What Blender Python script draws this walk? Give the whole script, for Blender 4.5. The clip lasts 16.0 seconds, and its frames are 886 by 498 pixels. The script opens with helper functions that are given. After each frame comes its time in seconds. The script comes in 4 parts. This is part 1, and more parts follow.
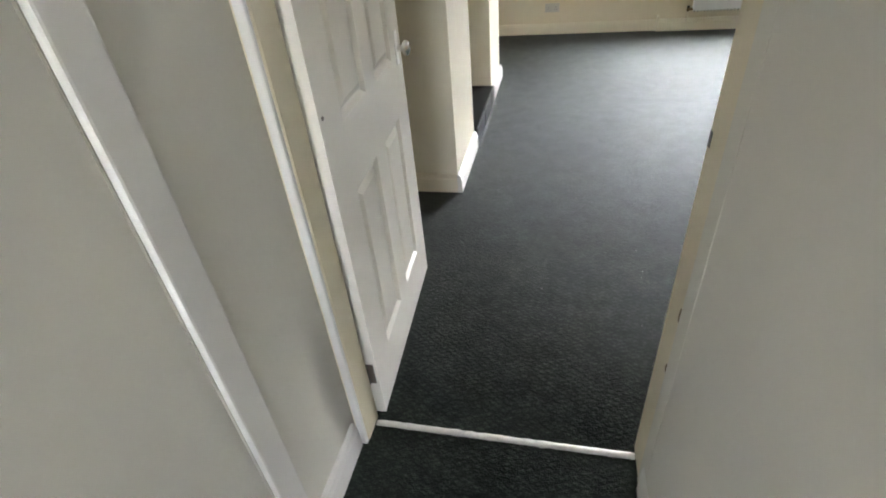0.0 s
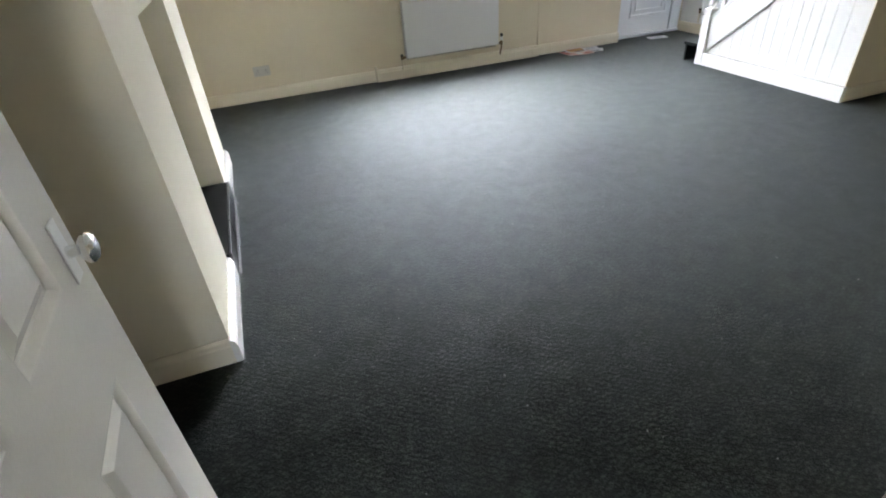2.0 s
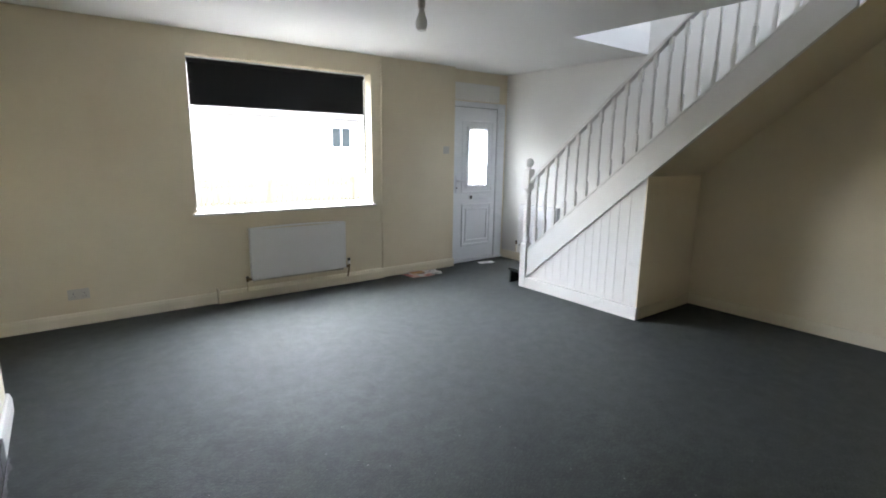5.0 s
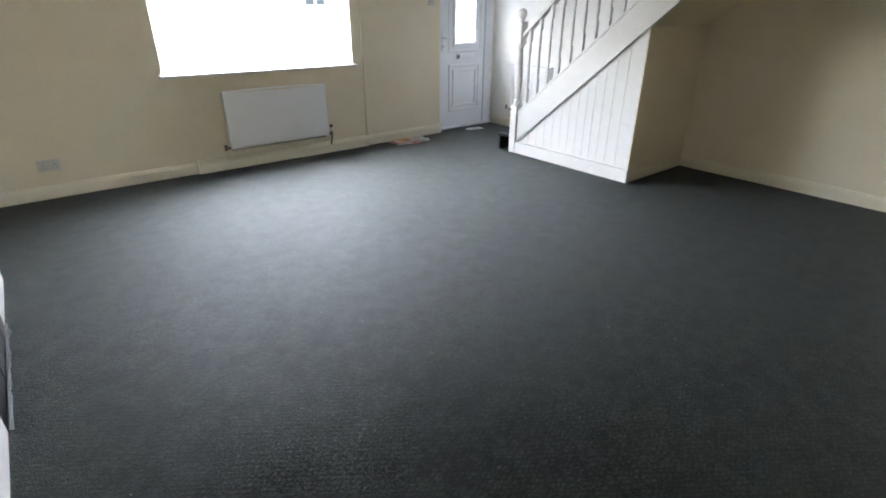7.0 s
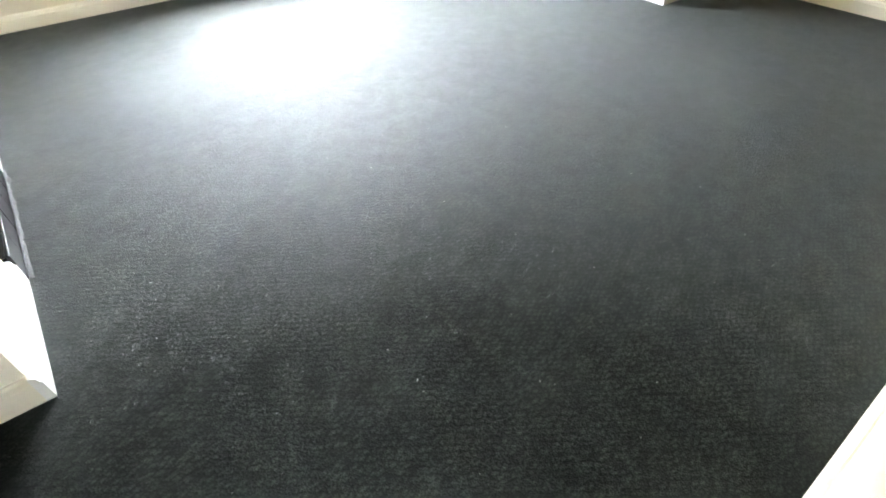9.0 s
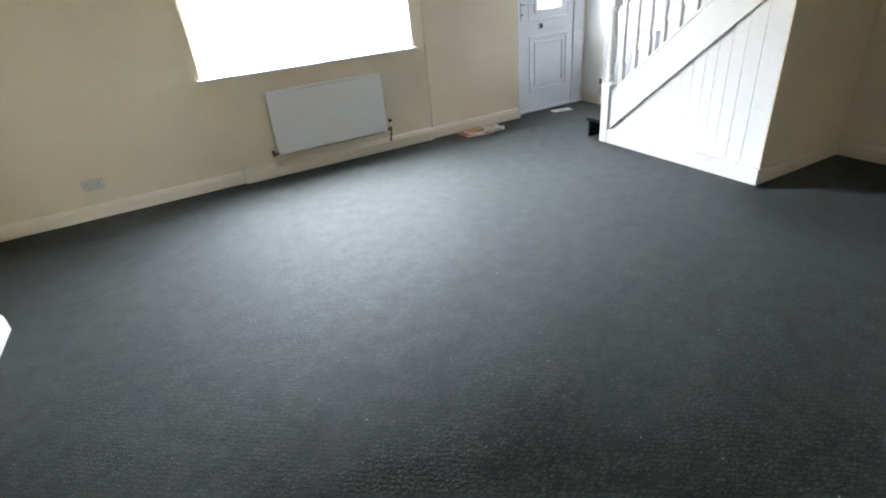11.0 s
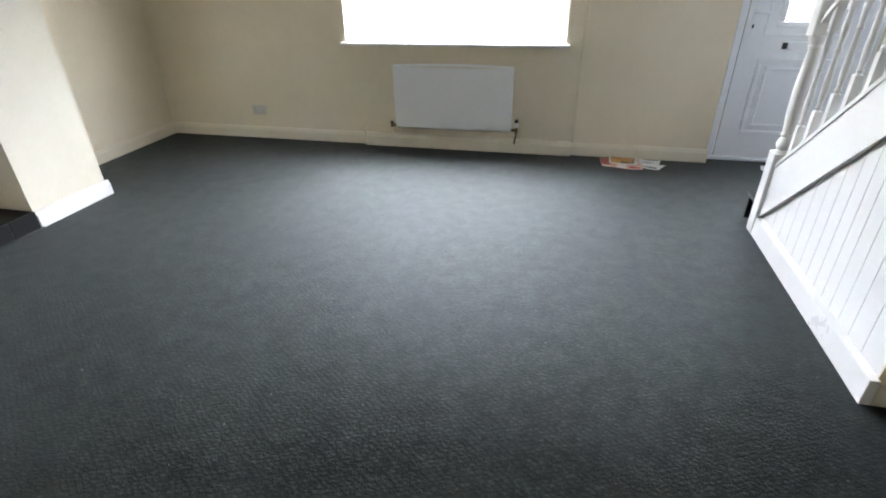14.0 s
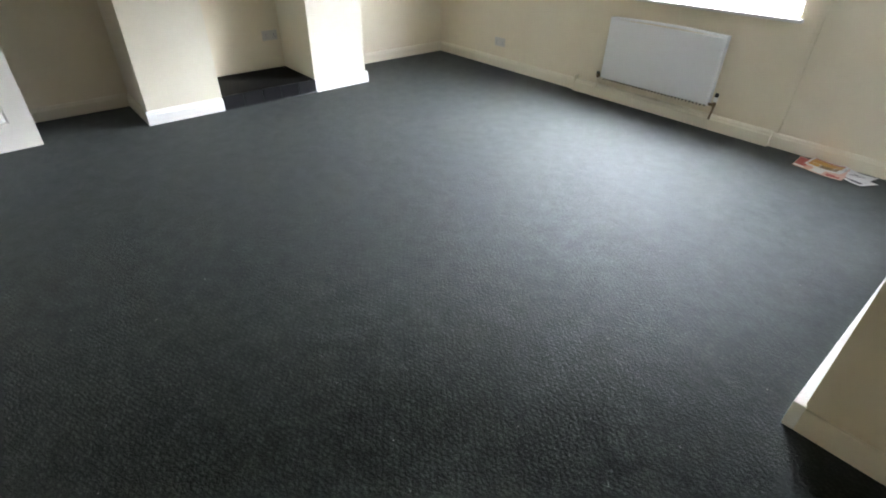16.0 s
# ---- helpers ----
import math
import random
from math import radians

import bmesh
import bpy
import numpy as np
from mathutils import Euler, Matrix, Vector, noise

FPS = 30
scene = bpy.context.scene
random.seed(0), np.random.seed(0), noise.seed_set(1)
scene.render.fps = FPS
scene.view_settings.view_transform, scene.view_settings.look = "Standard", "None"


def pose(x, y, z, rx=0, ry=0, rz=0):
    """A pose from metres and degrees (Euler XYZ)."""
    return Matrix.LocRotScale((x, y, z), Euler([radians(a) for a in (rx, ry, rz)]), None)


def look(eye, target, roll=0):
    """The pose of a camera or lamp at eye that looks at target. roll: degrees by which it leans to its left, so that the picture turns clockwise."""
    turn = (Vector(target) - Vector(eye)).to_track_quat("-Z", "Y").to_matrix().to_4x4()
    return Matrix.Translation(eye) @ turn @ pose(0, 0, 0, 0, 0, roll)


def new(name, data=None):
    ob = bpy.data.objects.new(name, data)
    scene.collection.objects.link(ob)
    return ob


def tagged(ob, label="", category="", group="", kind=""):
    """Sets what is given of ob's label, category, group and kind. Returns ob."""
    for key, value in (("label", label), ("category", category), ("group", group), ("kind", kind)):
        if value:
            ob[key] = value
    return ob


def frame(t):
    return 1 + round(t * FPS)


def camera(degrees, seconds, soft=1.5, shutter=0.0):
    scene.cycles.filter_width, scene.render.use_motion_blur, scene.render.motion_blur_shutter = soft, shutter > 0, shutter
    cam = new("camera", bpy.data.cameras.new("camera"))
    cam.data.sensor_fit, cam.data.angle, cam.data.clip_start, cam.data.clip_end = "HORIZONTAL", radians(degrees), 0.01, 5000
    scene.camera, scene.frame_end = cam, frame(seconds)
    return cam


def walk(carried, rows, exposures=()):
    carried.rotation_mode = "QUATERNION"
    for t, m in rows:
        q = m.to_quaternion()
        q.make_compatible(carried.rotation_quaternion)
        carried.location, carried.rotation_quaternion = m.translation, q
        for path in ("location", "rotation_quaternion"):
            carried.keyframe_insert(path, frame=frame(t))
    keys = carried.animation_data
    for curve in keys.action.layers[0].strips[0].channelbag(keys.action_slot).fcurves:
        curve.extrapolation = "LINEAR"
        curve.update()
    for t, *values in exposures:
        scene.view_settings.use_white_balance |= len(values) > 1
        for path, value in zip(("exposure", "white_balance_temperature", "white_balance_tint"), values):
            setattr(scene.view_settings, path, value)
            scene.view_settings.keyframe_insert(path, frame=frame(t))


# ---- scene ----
cam = camera(82.8, 16.0, soft=1.9)
PATH = [
    (0, (1.107, -5.808, 1.345), (0.688, -4.234, 0.185), -5.6),
    (0.3, (1.071, -5.738, 1.329), (0.774, -4.124, 0.192), -4.5),
    (0.5, (1.049, -5.660, 1.317), (0.800, -4.022, 0.186), -5.2),
    (1, (0.995, -5.412, 1.323), (0.868, -3.764, 0.198), -5.3),
    (1.5, (0.941, -5.158, 1.317), (1.091, -3.513, 0.191), -5.5),
    (2, (0.925, -4.998, 1.336), (1.45, -3.417, 0.229), -4.4),
    (2.5, (0.945, -4.928, 1.339), (1.721, -3.404, 0.302), -0.5),
    (3, (0.95, -4.913, 1.37), (1.928, -3.448, 0.423), 0.6),
    (3.5, (0.964, -4.909, 1.412), (2.007, -3.396, 0.623), 0.5),
    (4, (0.966, -4.917, 1.439), (2.093, -3.356, 0.9), 0.6),
    (4.2, (0.945, -4.916, 1.445), (2.107, -3.348, 1.01), 0.7),
    (6.3, (0.984, -4.895, 1.412), (2.211, -3.363, 1.031), -0.2),
    (6.5, (0.989, -4.892, 1.395), (2.193, -3.389, 0.855), -0.1),
    (7, (0.981, -4.858, 1.348), (2.118, -3.452, 0.493), 0.3),
    (7.5, (1.009, -4.841, 1.309), (2.028, -3.575, 0.144), 0.5),
    (8, (1.009, -4.831, 1.279), (1.905, -3.697, -0.104), 0.5),
    (8.5, (0.999, -4.805, 1.292), (1.836, -3.737, -0.176), 0.6),
    (9, (1.05, -4.762, 1.312), (1.93, -3.61, -0.066), -0.7),
    (11.5, (1.931, -4.274, 1.39), (2.488, -2.571, 0.502), -5.5),
    (12, (2.226, -4.219, 1.394), (2.323, -2.423, 0.517), -2.3),
    (12.5, (2.6, -4.237, 1.38), (2.327, -2.474, 0.475), -2.3),
    (13, (2.966, -4.269, 1.411), (2.624, -2.541, 0.463), -2.4),
    (13.5, (3.375, -4.203, 1.380), (3.000, -2.487, 0.420), -0.1),
    (14, (3.744, -4.173, 1.385), (3.323, -2.481, 0.406), -1.2),
    (14.5, (4.129, -4.140, 1.409), (3.494, -2.530, 0.407), -1.5),
    (15, (4.414, -4.056, 1.410), (3.558, -2.619, 0.313), 0.4),
    (15.5, (4.674, -4.082, 1.403), (3.599, -2.799, 0.308), 3.3),
    (16, (4.929, -4.170, 1.421), (3.676, -3.085, 0.302), 1.1),
]
EXPOSURES = [(0.0, 5.8, 6750, 14), (1.0, 5.75, 6550, 14), (2.0, 5.66, 6400, 14), (4.2, 5.35, 6300, 12), (6.3, 4.8, 6350, 20), (7.0, 5.35, 6300, 15), (8.0, 6.35, 6450, 13), (8.6, 6.85, 6500, 13), (9.2, 6.8, 6500, 13), (11.5, 5.5, 6260, 14), (14.0, 5.48, 6260, 15), (16.0, 5.78, 6300, 14)]
walk(cam, [(t, look(eye, target, roll)) for t, eye, target, roll in PATH], EXPOSURES)

# ---- world and light ----
SUN_EL, SUN_AZ = radians(62), radians(4)
world = bpy.data.worlds.new("sky")
scene.world = world
world.use_nodes = True
wn = world.node_tree.nodes
wl = world.node_tree.links
sky = wn.new("ShaderNodeTexSky")
sky.sky_type = "NISHITA"
sky.sun_disc = False
sky.sun_elevation, sky.sun_rotation = SUN_EL, SUN_AZ
sky.dust_density = 1.5
sky.air_density = 1.2
grey = wn.new("ShaderNodeHueSaturation")   # thin overcast
grey.inputs["Saturation"].default_value = 0.4
wl.new(sky.outputs[0], grey.inputs["Color"])
wl.new(grey.outputs[0], wn["Background"].inputs[0])
wn["Background"].inputs[1].default_value = 0.11
sun = new("sun", bpy.data.lights.new("sun", "SUN"))
sun.data.energy, sun.data.angle, sun.data.color = 1.25, radians(102), (0.95, 0.98, 1.0)
sun.matrix_world = look((0.33, 4.68, 8.83), (0, 0, 0))


def daylight_opening(name, x, y, z, width, height, turn):
    """Guides the sky's light through a window opening; gives off no light of its own."""
    d = bpy.data.lights.new(name, "AREA")
    d.shape, d.size, d.size_y = "RECTANGLE", width, height
    d.cycles.is_portal = True
    ob = new(name, d)
    ob.matrix_world = pose(x, y, z, 90, 0, turn)
    return ob


daylight_opening("window_daylight", 2.81, 0.24, 1.54, 1.75, 1.35, 180)
# serves the unseen landing opening that is added for stairwell light
daylight_opening("landing_daylight", 5.21, -4.97, 4.0, 0.96, 1.56, 0)

# ---- plan ----
RX = 5.80          # right wall
BY = -4.942        # back wall, room face
CZ = 2.42          # ceiling
BT = 0.045         # back wall thickness
FT = 0.27          # front wall thickness
WX0, WX1, WZ0, WZ1 = 1.915, 3.70, 0.855, 2.225
DX0 = 4.845        # front door recess
DY = 0.10
HX0, HX1 = 0.565, 1.384
SL = 0.862         # pitch of the stair


# ---- materials ----
def mat(name, base, rough=0.6, second=None, scale=6.0, amount=0.5, bump=0.0, bump_scale=80.0, metal=0.0, spec=0.5):
    m = bpy.data.materials.new(name)
    m.use_nodes = True
    n, l = m.node_tree.nodes, m.node_tree.links
    b = n["Principled BSDF"]
    b.inputs["Base Color"].default_value = (*base, 1)
    b.inputs["Roughness"].default_value = rough
    b.inputs["Metallic"].default_value = metal
    b.inputs["Specular IOR Level"].default_value = spec
    tc = n.new("ShaderNodeTexCoord")
    if second:
        big = n.new("ShaderNodeTexNoise")
        big.inputs["Scale"].default_value = scale
        big.inputs["Detail"].default_value = 6
        big.inputs["Roughness"].default_value = 0.65
        l.new(tc.outputs["Object"], big.inputs["Vector"])
        ramp = n.new("ShaderNodeMapRange")
        ramp.inputs[1].default_value, ramp.inputs[2].default_value = 0.35, 0.7
        ramp.inputs[4].default_value = amount
        l.new(big.outputs[0], ramp.inputs[0])
        mix = n.new("ShaderNodeMix")
        mix.data_type = "RGBA"
        mix.inputs["A"].default_value = (*base, 1)
        mix.inputs["B"].default_value = (*second, 1)
        l.new(ramp.outputs[0], mix.inputs["Factor"])
        l.new(mix.outputs["Result"], b.inputs["Base Color"])
        rr = n.new("ShaderNodeMapRange")
        rr.inputs[3].default_value, rr.inputs[4].default_value = rough - 0.05, min(1.0, rough + 0.08)
        l.new(big.outputs[0], rr.inputs[0])
        l.new(rr.outputs[0], b.inputs["Roughness"])
    if bump:
        fine = n.new("ShaderNodeTexNoise")
        fine.inputs["Scale"].default_value = bump_scale
        fine.inputs["Detail"].default_value = 4
        l.new(tc.outputs["Object"], fine.inputs["Vector"])
        bp = n.new("ShaderNodeBump")
        bp.inputs["Strength"].default_value = bump
        bp.inputs["Distance"].default_value = 0.004
        l.new(fine.outputs[0], bp.inputs["Height"])
        l.new(bp.outputs[0], b.inputs["Normal"])
    return m


def carpet_material(name):
    """Charcoal loop-pile carpet: small diagonal rows of loops, brushed patches and flecks."""
    m = bpy.data.materials.new(name)
    m.use_nodes = True
    n, l = m.node_tree.nodes, m.node_tree.links
    b = n["Principled BSDF"]
    tc = n.new("ShaderNodeTexCoord")
    mp = n.new("ShaderNodeMapping")
    mp.inputs["Rotation"].default_value = (0, 0, radians(-37))
    mp.inputs["Scale"].default_value = (0.55, 1.0, 1.0)
    l.new(tc.outputs["Object"], mp.inputs[0])
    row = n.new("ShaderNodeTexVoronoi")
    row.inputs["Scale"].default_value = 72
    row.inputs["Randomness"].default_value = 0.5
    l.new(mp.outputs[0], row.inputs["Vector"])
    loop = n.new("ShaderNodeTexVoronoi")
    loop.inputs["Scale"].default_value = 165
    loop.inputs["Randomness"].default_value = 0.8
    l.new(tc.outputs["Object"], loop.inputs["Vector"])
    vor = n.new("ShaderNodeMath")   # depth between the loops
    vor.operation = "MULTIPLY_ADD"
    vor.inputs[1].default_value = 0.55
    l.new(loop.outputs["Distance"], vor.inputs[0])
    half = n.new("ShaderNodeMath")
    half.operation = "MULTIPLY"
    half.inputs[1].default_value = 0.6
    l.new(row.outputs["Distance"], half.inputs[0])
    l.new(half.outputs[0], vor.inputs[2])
    fib = n.new("ShaderNodeTexNoise")
    fib.inputs["Scale"].default_value = 260
    fib.inputs["Detail"].default_value = 3
    l.new(tc.outputs["Object"], fib.inputs["Vector"])
    brush = n.new("ShaderNodeTexNoise")
    brush.inputs["Scale"].default_value = 10
    brush.inputs["Detail"].default_value = 5
    brush.inputs["Roughness"].default_value = 0.62
    l.new(tc.outputs["Object"], brush.inputs["Vector"])
    r1 = n.new("ShaderNodeMapRange")
    r1.inputs[1].default_value, r1.inputs[2].default_value = 0.36, 0.64
    l.new(brush.outputs[0], r1.inputs[0])
    mix = n.new("ShaderNodeMix")
    mix.data_type = "RGBA"
    mix.inputs["A"].default_value = (0.0146, 0.0174, 0.0140, 1)
    mix.inputs["B"].default_value = (0.0225, 0.0264, 0.0218, 1)
    l.new(r1.outputs[0], mix.inputs["Factor"])
    # shade between the loops, put into the colour by their depth
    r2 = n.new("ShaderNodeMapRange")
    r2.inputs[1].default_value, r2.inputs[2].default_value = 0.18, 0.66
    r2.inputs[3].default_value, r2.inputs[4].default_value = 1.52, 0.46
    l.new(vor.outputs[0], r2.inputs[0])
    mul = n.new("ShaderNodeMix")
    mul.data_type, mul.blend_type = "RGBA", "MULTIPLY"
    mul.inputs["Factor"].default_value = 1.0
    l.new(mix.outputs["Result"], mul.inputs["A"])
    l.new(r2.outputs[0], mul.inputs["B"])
    dent = n.new("ShaderNodeTexNoise")
    dent.inputs["Scale"].default_value = 34
    dent.inputs["Detail"].default_value = 5
    dent.inputs["Distortion"].default_value = 0.8
    l.new(tc.outputs["Object"], dent.inputs["Vector"])
    r3 = n.new("ShaderNodeMapRange")
    r3.inputs[1].default_value, r3.inputs[2].default_value = 0.24, 0.36
    r3.inputs[3].default_value, r3.inputs[4].default_value = 0.6, 1.0
    l.new(dent.outputs[0], r3.inputs[0])
    mul2 = n.new("ShaderNodeMix")
    mul2.data_type, mul2.blend_type = "RGBA", "MULTIPLY"
    mul2.inputs["Factor"].default_value = 1.0
    l.new(mul.outputs["Result"], mul2.inputs["A"])
    l.new(r3.outputs[0], mul2.inputs["B"])
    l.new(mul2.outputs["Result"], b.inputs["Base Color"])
    r4 = n.new("ShaderNodeMapRange")
    r4.inputs[1].default_value, r4.inputs[2].default_value = 0.36, 0.64
    r4.inputs[3].default_value, r4.inputs[4].default_value = 0.91, 1.08
    l.new(brush.outputs[0], r4.inputs[0])
    # fibres gloss towards grazing views
    lay = n.new("ShaderNodeLayerWeight")
    lay.inputs["Blend"].default_value = 0.5
    r5 = n.new("ShaderNodeMapRange")
    r5.inputs[1].default_value, r5.inputs[2].default_value = 0.22, 0.66
    r5.inputs[3].default_value, r5.inputs[4].default_value = 0.09, 0.95
    l.new(lay.outputs["Facing"], r5.inputs[0])
    gl = n.new("ShaderNodeMath")
    gl.operation = "MULTIPLY"
    l.new(r4.outputs[0], gl.inputs[0])
    l.new(r5.outputs[0], gl.inputs[1])
    l.new(gl.outputs[0], b.inputs["Specular IOR Level"])
    b.inputs["Specular Tint"].default_value = (0.88, 0.98, 1.0, 1)
    b.inputs["Roughness"].default_value = 0.76
    add = n.new("ShaderNodeMath")
    add.operation = "MULTIPLY_ADD"
    add.inputs[1].default_value = 0.5
    l.new(fib.outputs[0], add.inputs[0])
    inv = n.new("ShaderNodeMath")
    inv.operation = "SUBTRACT"
    inv.inputs[0].default_value = 1.0
    l.new(vor.outputs[0], inv.inputs[1])
    l.new(inv.outputs[0], add.inputs[2])
    bp = n.new("ShaderNodeBump")
    bp.inputs["Strength"].default_value = 0.45
    bp.inputs["Distance"].default_value = 0.006
    l.new(add.outputs[0], bp.inputs["Height"])
    l.new(bp.outputs[0], b.inputs["Normal"])
    return m


def glass_material(name, tint=(1, 1, 1), rough=0.0):
    m = bpy.data.materials.new(name)
    m.use_nodes = True
    b = m.node_tree.nodes["Principled BSDF"]
    b.inputs["Base Color"].default_value = (*tint, 1)
    b.inputs["Roughness"].default_value = rough
    b.inputs["Transmission Weight"].default_value = 1.0
    b.inputs["IOR"].default_value = 1.1
    return m


MAGNOLIA = mat("magnolia_emulsion", (0.73, 0.65, 0.49), 0.62, (0.665, 0.58, 0.42), 1.7, 0.6, 0.16, 60)
# magnolia again, less yellow, for the chimney breast
BREAST_MAGNOLIA = mat("breast_magnolia_emulsion", (0.69, 0.64, 0.515), 0.62, (0.63, 0.575, 0.44), 1.7, 0.6, 0.16, 60)
HALL_PAINT = mat("hall_emulsion", (0.66, 0.64, 0.57), 0.6, (0.60, 0.58, 0.51), 1.4, 0.6, 0.14, 50)
CEILING_PAINT = mat("ceiling_emulsion", (0.75, 0.75, 0.73), 0.8, (0.70, 0.70, 0.67), 1.2, 0.4, 0.2, 70)
WELL_WHITE = mat("stairwell_white", (0.78, 0.77, 0.74), 0.7, (0.72, 0.71, 0.67), 1.2, 0.4, 0.12, 60)
GLOSS = mat("white_gloss_paint", (0.73, 0.715, 0.68), 0.28, (0.66, 0.635, 0.58), 3.0, 0.35, 0.05, 30)
GLOSS_OLD = mat("yellowed_gloss_paint", (0.70, 0.63, 0.46), 0.35, (0.60, 0.52, 0.36), 2.5, 0.6, 0.08, 30)
SKIRT_PAINT = mat("skirting_gloss", (0.76, 0.70, 0.56), 0.32, (0.70, 0.62, 0.47), 3.0, 0.5, 0.06, 40)
DOOR_PAINT = mat("moulded_door_paint", (0.80, 0.77, 0.70), 0.22, (0.74, 0.71, 0.63), 2.0, 0.4, 0.10, 160)
UPVC = mat("white_upvc", (0.78, 0.80, 0.82), 0.25, (0.74, 0.76, 0.78), 2.0, 0.3)
ENAMEL = mat("radiator_enamel", (0.80, 0.80, 0.80), 0.3, (0.75, 0.75, 0.74), 2.5, 0.3)
PLASTIC = mat("grimy_socket_plastic", (0.54, 0.52, 0.47), 0.35, (0.48, 0.46, 0.41), 20, 0.3)
SATIN = mat("satin_steel", (0.72, 0.71, 0.69), 0.42, metal=0.8)
CHROME = mat("polished_chrome", (0.82, 0.82, 0.82), 0.14, metal=1.0)
STEEL = mat("worn_steel", (0.16, 0.14, 0.12), 0.4, (0.2, 0.18, 0.15), 30, 0.6, metal=0.9)
ALU = mat("aluminium_strip", (0.60, 0.59, 0.56), 0.45, (0.40, 0.39, 0.37), 40, 0.7, 0.3, 90, metal=0.6)
BRASS = mat("tarnished_brass", (0.22, 0.15, 0.08), 0.4, (0.10, 0.08, 0.05), 50, 0.7, metal=0.7)
BLACK = mat("black_fabric", (0.006, 0.007, 0.009), 0.8, (0.010, 0.011, 0.013), 8, 0.5, 0.15, 300)
RUBBER = mat("black_plastic", (0.015, 0.015, 0.015), 0.5)
HEARTH = mat("black_hearth_paint", (0.006, 0.006, 0.005), 0.75, (0.011, 0.010, 0.009), 9, 0.8, 0.25, 40, spec=0.12)
TAPE = mat("ragged_carpet_tape", (0.006, 0.007, 0.009), 0.4, (0.022, 0.021, 0.024), 25, 0.5, 0.4, 60)
HEARTH_TILE = mat("black_hearth_tile", (0.006, 0.006, 0.007), 0.3, (0.012, 0.012, 0.012), 12, 0.6, 0.08, 30)
GASKET = mat("grey_door_seal", (0.22, 0.23, 0.24), 0.6)
CARPET = carpet_material("charcoal_loop_carpet")
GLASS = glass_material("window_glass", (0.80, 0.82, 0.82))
LEADED = glass_material("door_glass", (0.97, 1.0, 0.98), 0.05)
PAPER = mat("white_paper", (0.80, 0.80, 0.80), 0.5, (0.72, 0.72, 0.73), 12, 0.4)
RED = mat("red_print", (0.42, 0.03, 0.03), 0.4, (0.5, 0.10, 0.08), 25, 0.6)
YELLOW = mat("yellow_print", (0.62, 0.36, 0.05), 0.4, (0.50, 0.22, 0.04), 22, 1.0)
PINK = mat("pink_print", (0.66, 0.36, 0.30), 0.45, (0.75, 0.6, 0.5), 22, 0.8)
BROWN = mat("brown_print", (0.12, 0.06, 0.03), 0.4, (0.45, 0.28, 0.06), 30, 0.7)
INK = mat("grey_ink", (0.10, 0.10, 0.12), 0.5)
BROWN_WOOD = mat("bare_brown_wood", (0.17, 0.12, 0.07), 0.7, (0.25, 0.19, 0.11), 40, 0.8)
DRY_LEAF = mat("dry_leaf", (0.022, 0.014, 0.008), 0.8, (0.05, 0.03, 0.015), 60, 0.7)
BULB = mat("pearl_bulb_glass", (0.78, 0.78, 0.76), 0.15, spec=0.6)
LINT = mat("pale_lint", (0.20, 0.20, 0.19), 0.9, (0.10, 0.10, 0.10), 60, 0.6)
WHITE_PLASTIC = mat("white_plastic", (0.78, 0.77, 0.74), 0.3)
TARMAC = mat("tarmac", (0.06, 0.06, 0.06), 0.85, (0.085, 0.083, 0.08), 3, 0.7, 0.4, 60)
PAVING = mat("paving", (0.30, 0.29, 0.27), 0.8, (0.22, 0.21, 0.19), 1.5, 0.7, 0.3, 40)
RENDER = mat("white_render", (0.64, 0.62, 0.57), 0.8, (0.56, 0.54, 0.49), 0.8, 0.5, 0.3, 30)
ROOF = mat("grey_roof_tiles", (0.30, 0.27, 0.25), 0.75, (0.22, 0.2, 0.19), 2, 0.6)
FENCE_PAINT = mat("weathered_fence_stain", (0.22, 0.19, 0.13), 0.75, (0.14, 0.12, 0.07), 3, 0.6)
DARK_GLASS = mat("dark_window_glass", (0.045, 0.055, 0.055), 0.5, (0.03, 0.04, 0.04), 3, 0.6, spec=0.2)


# ---- mesh helpers ----
def box(bm, x0, x1, y0, y1, z0, z1, bevel=0.0, seg=1):
    made = bmesh.ops.create_cube(bm, size=1.0)
    m = Matrix.Translation(((x0 + x1) / 2, (y0 + y1) / 2, (z0 + z1) / 2)) @ Matrix.Diagonal((x1 - x0, y1 - y0, z1 - z0, 1))
    bmesh.ops.transform(bm, matrix=m, verts=made["verts"])
    if bevel:
        edges = {e for v in made["verts"] for e in v.link_edges}
        bmesh.ops.bevel(bm, geom=list(edges), offset=bevel, segments=seg, affect="EDGES", profile=0.6)
    return bm


def boxed(*a, **k):
    return box(bmesh.new(), *a, **k)


def prism(bm, pts, axis, a, b):
    """An outline in the plane across an axis, drawn out from a to b along it."""
    def place(u, v, w):
        return {"x": (w, u, v), "y": (u, w, v), "z": (u, v, w)}[axis]
    low = [bm.verts.new(place(u, v, a)) for u, v in pts]
    high = [bm.verts.new(place(u, v, b)) for u, v in pts]
    bm.faces.new(low)
    bm.faces.new(high)
    for i in range(len(pts)):
        j = (i + 1) % len(pts)
        bm.faces.new((low[i], low[j], high[j], high[i]))
    bmesh.ops.recalc_face_normals(bm, faces=bm.faces)
    return bm


